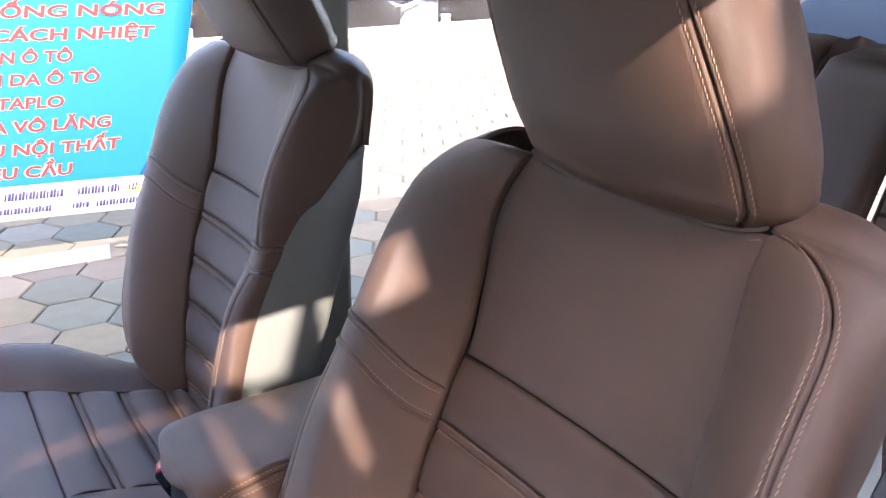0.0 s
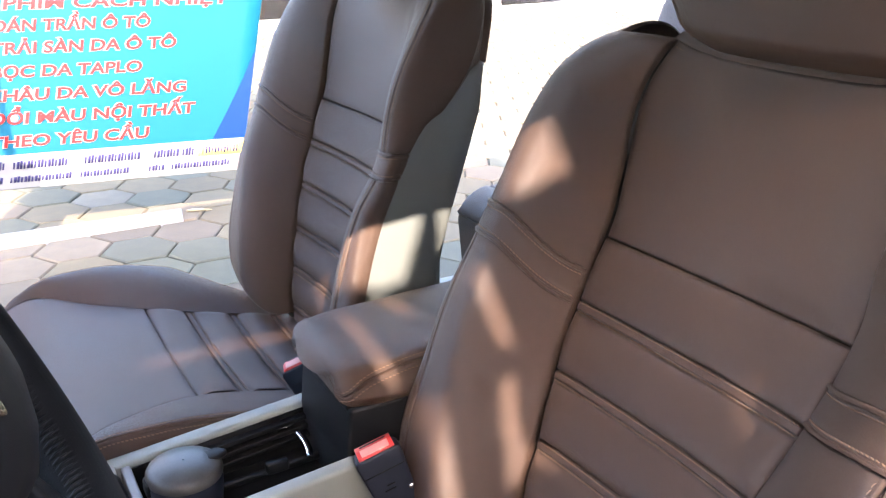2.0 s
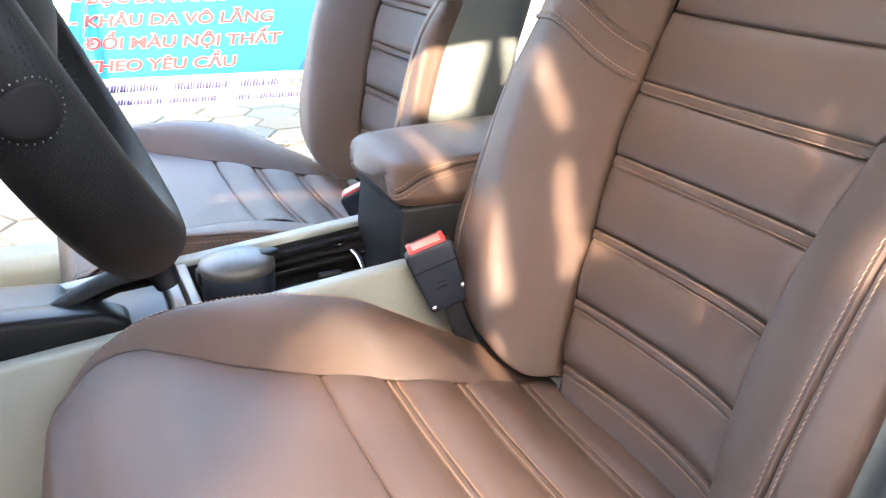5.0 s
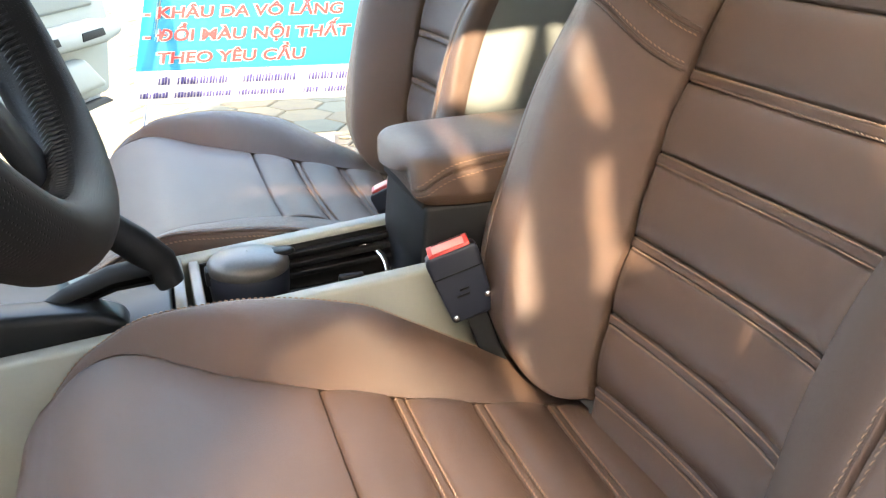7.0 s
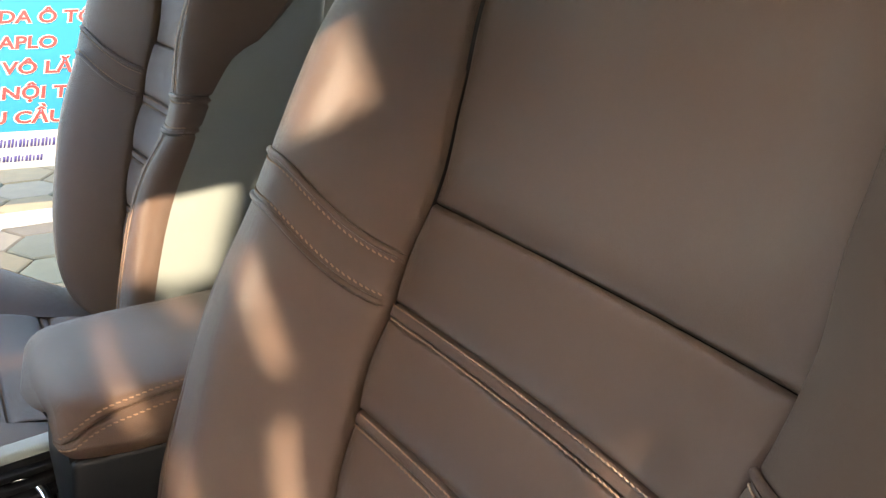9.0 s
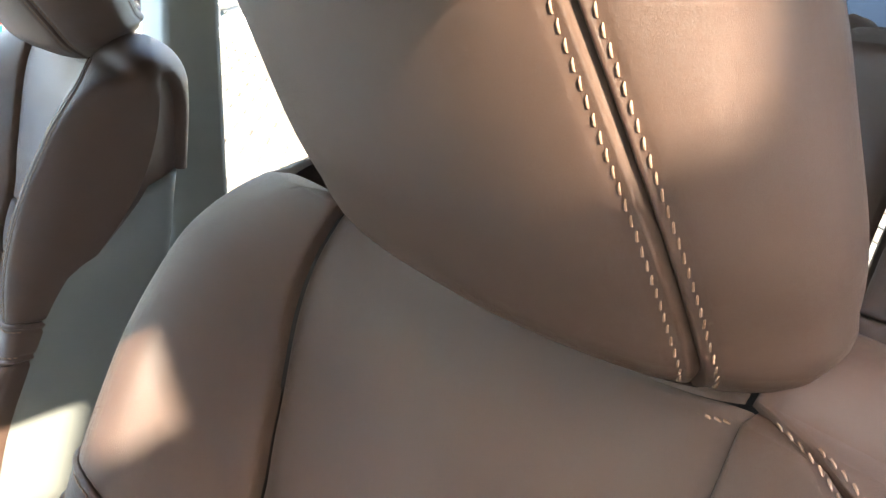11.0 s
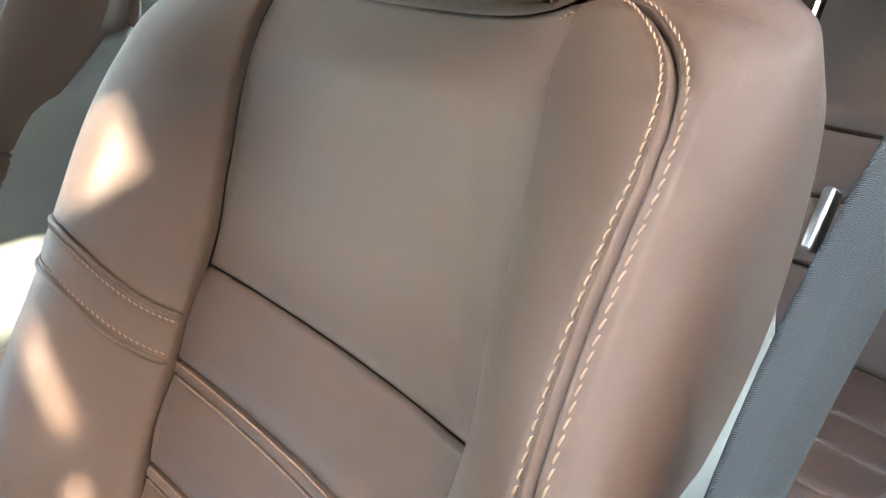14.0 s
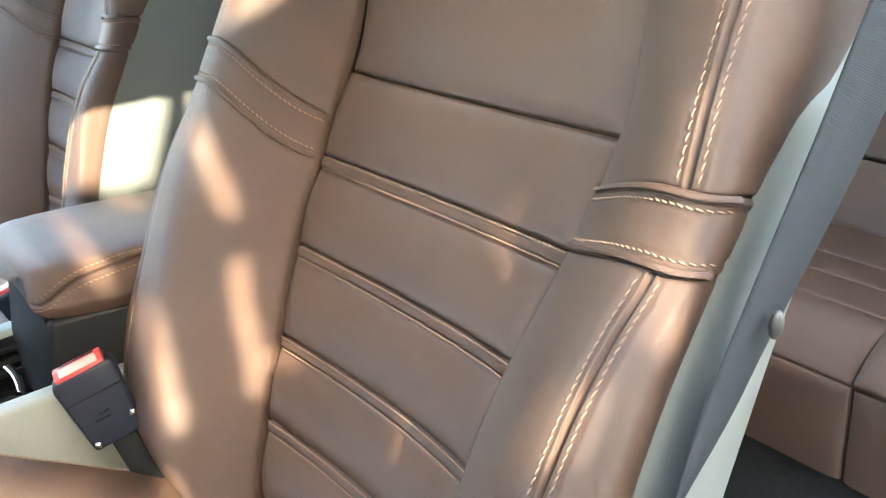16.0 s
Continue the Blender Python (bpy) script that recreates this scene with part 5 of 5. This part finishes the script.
# unreadable and private lines as plain bars
for a0, a1, b0, h in ((-0.466, -0.41, -0.074, 0.030), (-0.395, -0.20, -0.074, 0.030), (-0.15, 0.06, -0.074, 0.030), (0.10, 0.195, -0.074, 0.030), (0.205, 0.26, -0.074, 0.030), (0.28, 0.43, -0.074, 0.030), (-0.528, -0.42, -0.124, 0.022), (-0.40, -0.187, -0.124, 0.022), (-0.161, 0.017, -0.124, 0.022), (0.086, 0.155, -0.124, 0.022), (0.17, 0.40, -0.124, 0.022)):
    for k in range(max(1, int((a1 - a0) / 0.0118))):
        x0 = a0 + k * 0.0118
        sheet("printed_bar", x0, min(x0 + 0.0070 + 0.0014 * ((k * 5) % 3 - 1), a1), b0, b0 + h * (0.82 + 0.18 * ((k * 7) % 3) / 2), DARK_INK, 0.0046, nb=1, na=1)
for a in (-0.50, 0.436):
    grid("stand_leg", tube([tuple(on_banner(a, 1.34, -0.012)), tuple(on_banner(a, -0.05, -0.012)), tuple(Vector((on_banner(a, -0.372, 0).x, on_banner(a, -0.372, 0).y + 0.02, -0.008)))], 0.008, 10), SILVER, banner, "thin metal stand leg", caps=True)

# white board in the paving that stands in for a strip of sunlight
kerb = thing("white_kerb", (0, 3.57, 0), "white strip laid in the paving in place of sunlight", "kerb")
part("strip", prism_bm([(-1.6, -0.09), (-1.6, 0.10), (0.69, 0.065), (0.66, -0.08)], -0.02, 0.012, 0.006, axis="z"), material("sunlight_white", (0.25, 0.24, 0.23), 0.8, vary=0.06, scale=8, bump=0.4, bump_scale=90), kerb)
part("dry_leaf", prism_bm([(0.70, 0.03), (0.73, 0.042), (0.77, 0.02), (0.80, -0.006), (0.75, 0.004), (0.72, 0.012)], 0.004, 0.010, 0.001, axis="z"), material("dry_leaf", (0.30, 0.24, 0.14), 0.8, vary=0.2, scale=60), kerb, "dry yellow leaf")

# glass shop front across the yard
shop = thing("shop_front", (6.2, 10.1, 0, 0, 0, 5), "glass shop front with steel door fittings across the yard", "shop front")
CONCRETE = material("pale_concrete", (0.42, 0.40, 0.36), 0.85, vary=0.1, scale=2, bump=0.4, bump_scale=60)
TINT = bpy.data.materials.new("shop_glass")
TINT.use_nodes = True
_t = TINT.node_tree.nodes["Principled BSDF"]
_t.inputs["Base Color"].default_value, _t.inputs["Transmission Weight"].default_value, _t.inputs["Roughness"].default_value = (0.62, 0.68, 0.66, 1), 1.0, 0.0
part("step", box_bm(-9, 6, -0.10, 0.06, -0.01, 0.10, 0.01), CONCRETE, shop, "pale concrete step")
for k in range(8):
    x0 = -8.8 + k * 1.8
    pane = part("glass_pane", box_bm(x0, x0 + 1.78, 0.0, 0.012, 0.11, 3.0, 0), TINT, shop)
    for x in (x0 + 0.04, x0 + 1.60):
        part("patch_fitting", box_bm(x, x + 0.15, -0.018, 0.03, 0.115, 0.215, 0.006), CHROME, pane, "steel patch fitting")
part("back_wall", box_bm(-9, 6, 4.0, 4.2, -0.01, 3.4, 0), CONCRETE, shop, "plain wall inside")
part("shop_floor", box_bm(-9, 6, 0.08, 4.0, -0.01, 0.105, 0), material("shop_floor_tile", (0.42, 0.44, 0.40), 0.25, vary=0.1, scale=2), shop, "polished floor inside")
part("fascia", box_bm(-9, 6, -0.1, 4.2, 3.0, 3.9, 0.01), CONCRETE, shop, "plain fascia")

# ---- paving: hexagonal blocks, the nearest as pieces ----
BLOCK_MATS = [random_tint(material("paving_" + n, c, 0.85, vary=0.14, scale=14, bump=0.7, bump_scale=160), 0.22) for n, c in (("grey_green", (0.078, 0.075, 0.049)), ("buff", (0.130, 0.100, 0.055)), ("pinkish", (0.120, 0.090, 0.056)), ("pale", (0.165, 0.140, 0.096)))]
pavement = tagged(new("pavement"), "hexagonal concrete paving blocks in grey green and buff", "", kind="structure")
SIDE = 0.144


def hex_mesh(name, mat):
    bm = bmesh.new()
    rings = []
    for r, z in ((SIDE - 0.004, -0.02), (SIDE - 0.004, -0.005), (SIDE - 0.010, 0.0)):
        rings.append([bm.verts.new((r * math.cos(k * math.pi / 3), r * math.sin(k * math.pi / 3), z)) for k in range(6)])
    bm.faces.new(rings[2])
    for lo, hi in zip(rings, rings[1:]):
        for k in range(6):
            bm.faces.new((lo[k], lo[(k + 1) % 6], hi[(k + 1) % 6], hi[k]))
    me = bpy.data.meshes.new(name)
    bm.to_mesh(me)
    bm.free()
    me.materials.append(mat)
    return me


HEX = [hex_mesh("paving_block", m) for m in BLOCK_MATS]
rng = random.Random(4)
cells = []
for i in range(-40, 60):
    for j in range(-14, 60):
        x = i * 1.5 * SIDE
        y = 1.0 + j * SIDE * math.sqrt(3) + (SIDE * math.sqrt(3) / 2 if i % 2 else 0)
        if -6 < x < 9 and 0.2 < y < 9.6:
            cells.append((x, y, rng.choices((0, 1, 2, 3), (5, 5, 3, 1))[0], rng.uniform(-0.003, 0.003)))
near = [c for c in cells if -0.6 < c[0] < 3.0 and 2.3 < c[1] < 5.2]
near.sort(key=lambda c: (c[0] - 0.6) ** 2 + (c[1] - 3.4) ** 2)
near = near[:300]
chosen = set((c[0], c[1]) for c in near)
for x, y, k, dz in near:
    ob = new("paving_block", HEX[k])
    ob.parent = pavement
    ob.matrix_basis = pose(x, y, dz, 0, 0, 60 * rng.randrange(6))
for k in range(4):
    verts, faces = [], []
    for x, y, kk, dz in cells:
        if kk == k and (x, y) not in chosen:
            b = len(verts)
            for r, z in ((SIDE - 0.004, -0.02), (SIDE - 0.004, -0.005), (SIDE - 0.010, 0.0)):
                verts += [(x + r * math.cos(q * math.pi / 3), y + r * math.sin(q * math.pi / 3), z + dz) for q in range(6)]
            faces.append(tuple(b + 12 + q for q in range(6)))
            for lo in (b, b + 6):
                faces += [(lo + q, lo + (q + 1) % 6, lo + 6 + (q + 1) % 6, lo + 6 + q) for q in range(6)]
    link_mesh("paving_blocks_beyond", verts, faces, BLOCK_MATS[k], pavement, smooth=False, kind="stuff")


# ---- unseen sheet added beside the driver's door to shape sunlight on the seats ----
def thin_sheet(m, share):
    """Lets part of the light through a thin sheet."""
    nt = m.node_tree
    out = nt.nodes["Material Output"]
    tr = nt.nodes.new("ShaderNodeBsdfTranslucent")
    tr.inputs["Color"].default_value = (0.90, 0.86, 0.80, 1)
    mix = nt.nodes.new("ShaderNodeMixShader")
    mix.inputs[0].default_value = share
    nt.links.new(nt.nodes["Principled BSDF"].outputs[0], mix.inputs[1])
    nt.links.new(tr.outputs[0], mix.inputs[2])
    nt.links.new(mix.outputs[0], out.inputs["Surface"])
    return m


MASK_SHEET = material("dark_mask_sheet", (0.10, 0.10, 0.095), 0.9, vary=0.1, scale=6, bump=0.5, bump_scale=300)
thin_sheet(MASK_SHEET, 0.05)
cloth = thing("shade_cloth", (0, -1.30, 0), "unseen dark sheet on poles, added to shape sunlight on the seats", "shade cloth")
# slits and gaps cut along the sun's rays to the wanted light patches
SUN_SLITS = [((-0.279, 2.122), (-0.258, 2.03), 0.0055), ((-0.257, 1.982), (-0.255, 1.87), 0.0061), ((-0.333, 1.985), (-0.32, 1.865), 0.0085), ((-0.402, 2.134), (-0.361, 2.022), 0.0055), ((-0.345, 2.147), (-0.322, 2.113), 0.0067), ((-0.66, 2.163), (-0.45, 2.177), 0.0061), ((-0.332, 1.815), (-0.32, 1.768), 0.0061), ((-0.24, 1.895), (-0.228, 1.882), 0.0061), ((-0.108, 1.925), (-0.133, 1.815), 0.0040), ((-0.166, 1.803), (-0.178, 1.778), 0.0055)]
SUN_GAPS = [((-0.245, 2.190), (-0.188, 2.196), (-0.205, 2.29), (-0.215, 2.34), (-0.262, 2.34)), ((-0.40, 2.19), (-0.345, 2.168), (-0.306, 2.172), (-0.280, 2.25), (-0.280, 2.33), (-0.40, 2.33)), ((-0.100, 2.270), (-0.068, 2.216), (-0.037, 2.217), (-0.046, 2.255), (-0.06, 2.36), (-0.12, 2.36))]


# where the sheet is an open net, to pass weak sun to the driver's cushion
SUN_NET = ((-0.535, 1.868), (-0.600, 1.72), (-0.600, 1.58), (-0.205, 1.52), (-0.265, 1.655), (-0.395, 1.850), (-0.48, 1.90))


def within(poly, x, z):
    inside = False
    for (ax, az), (bx, bz) in zip(poly, poly[1:] + poly[:1]):
        if (az > z) != (bz > z) and x < (bx - ax) * (z - az) / (bz - az) + ax:
            inside = not inside
    return inside


def apart(x, z, a, b):
    """How far a point lies from the line between two others."""
    dx, dz = b[0] - a[0], b[1] - a[1]
    t = min(1, max(0, ((x - a[0]) * dx + (z - a[1]) * dz) / (dx * dx + dz * dz)))
    return math.hypot(x - a[0] - t * dx, z - a[1] - t * dz)


def lets_sun(x, z):
    if within(SUN_NET, x, z) and (math.floor(x / STEP) + math.floor(z / STEP)) % 2:
        rim = min(apart(x, z, a, b) for a, b in zip(SUN_NET, SUN_NET[1:] + SUN_NET[:1]))
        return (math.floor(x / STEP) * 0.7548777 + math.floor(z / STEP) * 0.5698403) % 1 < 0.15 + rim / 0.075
    for (ax, az), (bx, bz), r in SUN_SLITS:
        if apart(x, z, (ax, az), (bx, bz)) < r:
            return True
    return any(within(poly, x, z) for poly in SUN_GAPS)


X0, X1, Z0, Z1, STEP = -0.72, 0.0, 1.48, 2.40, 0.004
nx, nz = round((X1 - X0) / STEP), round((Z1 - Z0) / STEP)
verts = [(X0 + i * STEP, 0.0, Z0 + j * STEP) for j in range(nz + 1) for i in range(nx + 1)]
faces = [(j * (nx + 1) + i, j * (nx + 1) + i + 1, (j + 1) * (nx + 1) + i + 1, (j + 1) * (nx + 1) + i) for j in range(nz) for i in range(nx) if not lets_sun(X0 + (i + 0.5) * STEP, Z0 + (j + 0.5) * STEP)]
link_mesh("pierced_panel", verts, faces, MASK_SHEET, cloth, "pierced middle of the added sun mask")
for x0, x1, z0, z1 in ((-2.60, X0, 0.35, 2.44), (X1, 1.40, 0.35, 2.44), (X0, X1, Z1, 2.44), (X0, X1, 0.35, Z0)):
    grid("mask_panel", np.array([[(x0 + (x1 - x0) * i / 8, 0.0, z0 + (z1 - z0) * j / 8) for i in range(9)] for j in range(9)]), MASK_SHEET, cloth)
for x in (-2.62, 1.42):
    grid("pole", tube([(x, 0.0, -0.01), (x, 0.0, 2.48)], 0.02, 12), SILVER, cloth, "thin pole of the added sun mask", caps=True)
grid("top_rail", tube([(-2.62, 0.0, 2.45), (1.42, 0.0, 2.45)], 0.015, 12), SILVER, cloth, "thin rail of the added sun mask", caps=True)
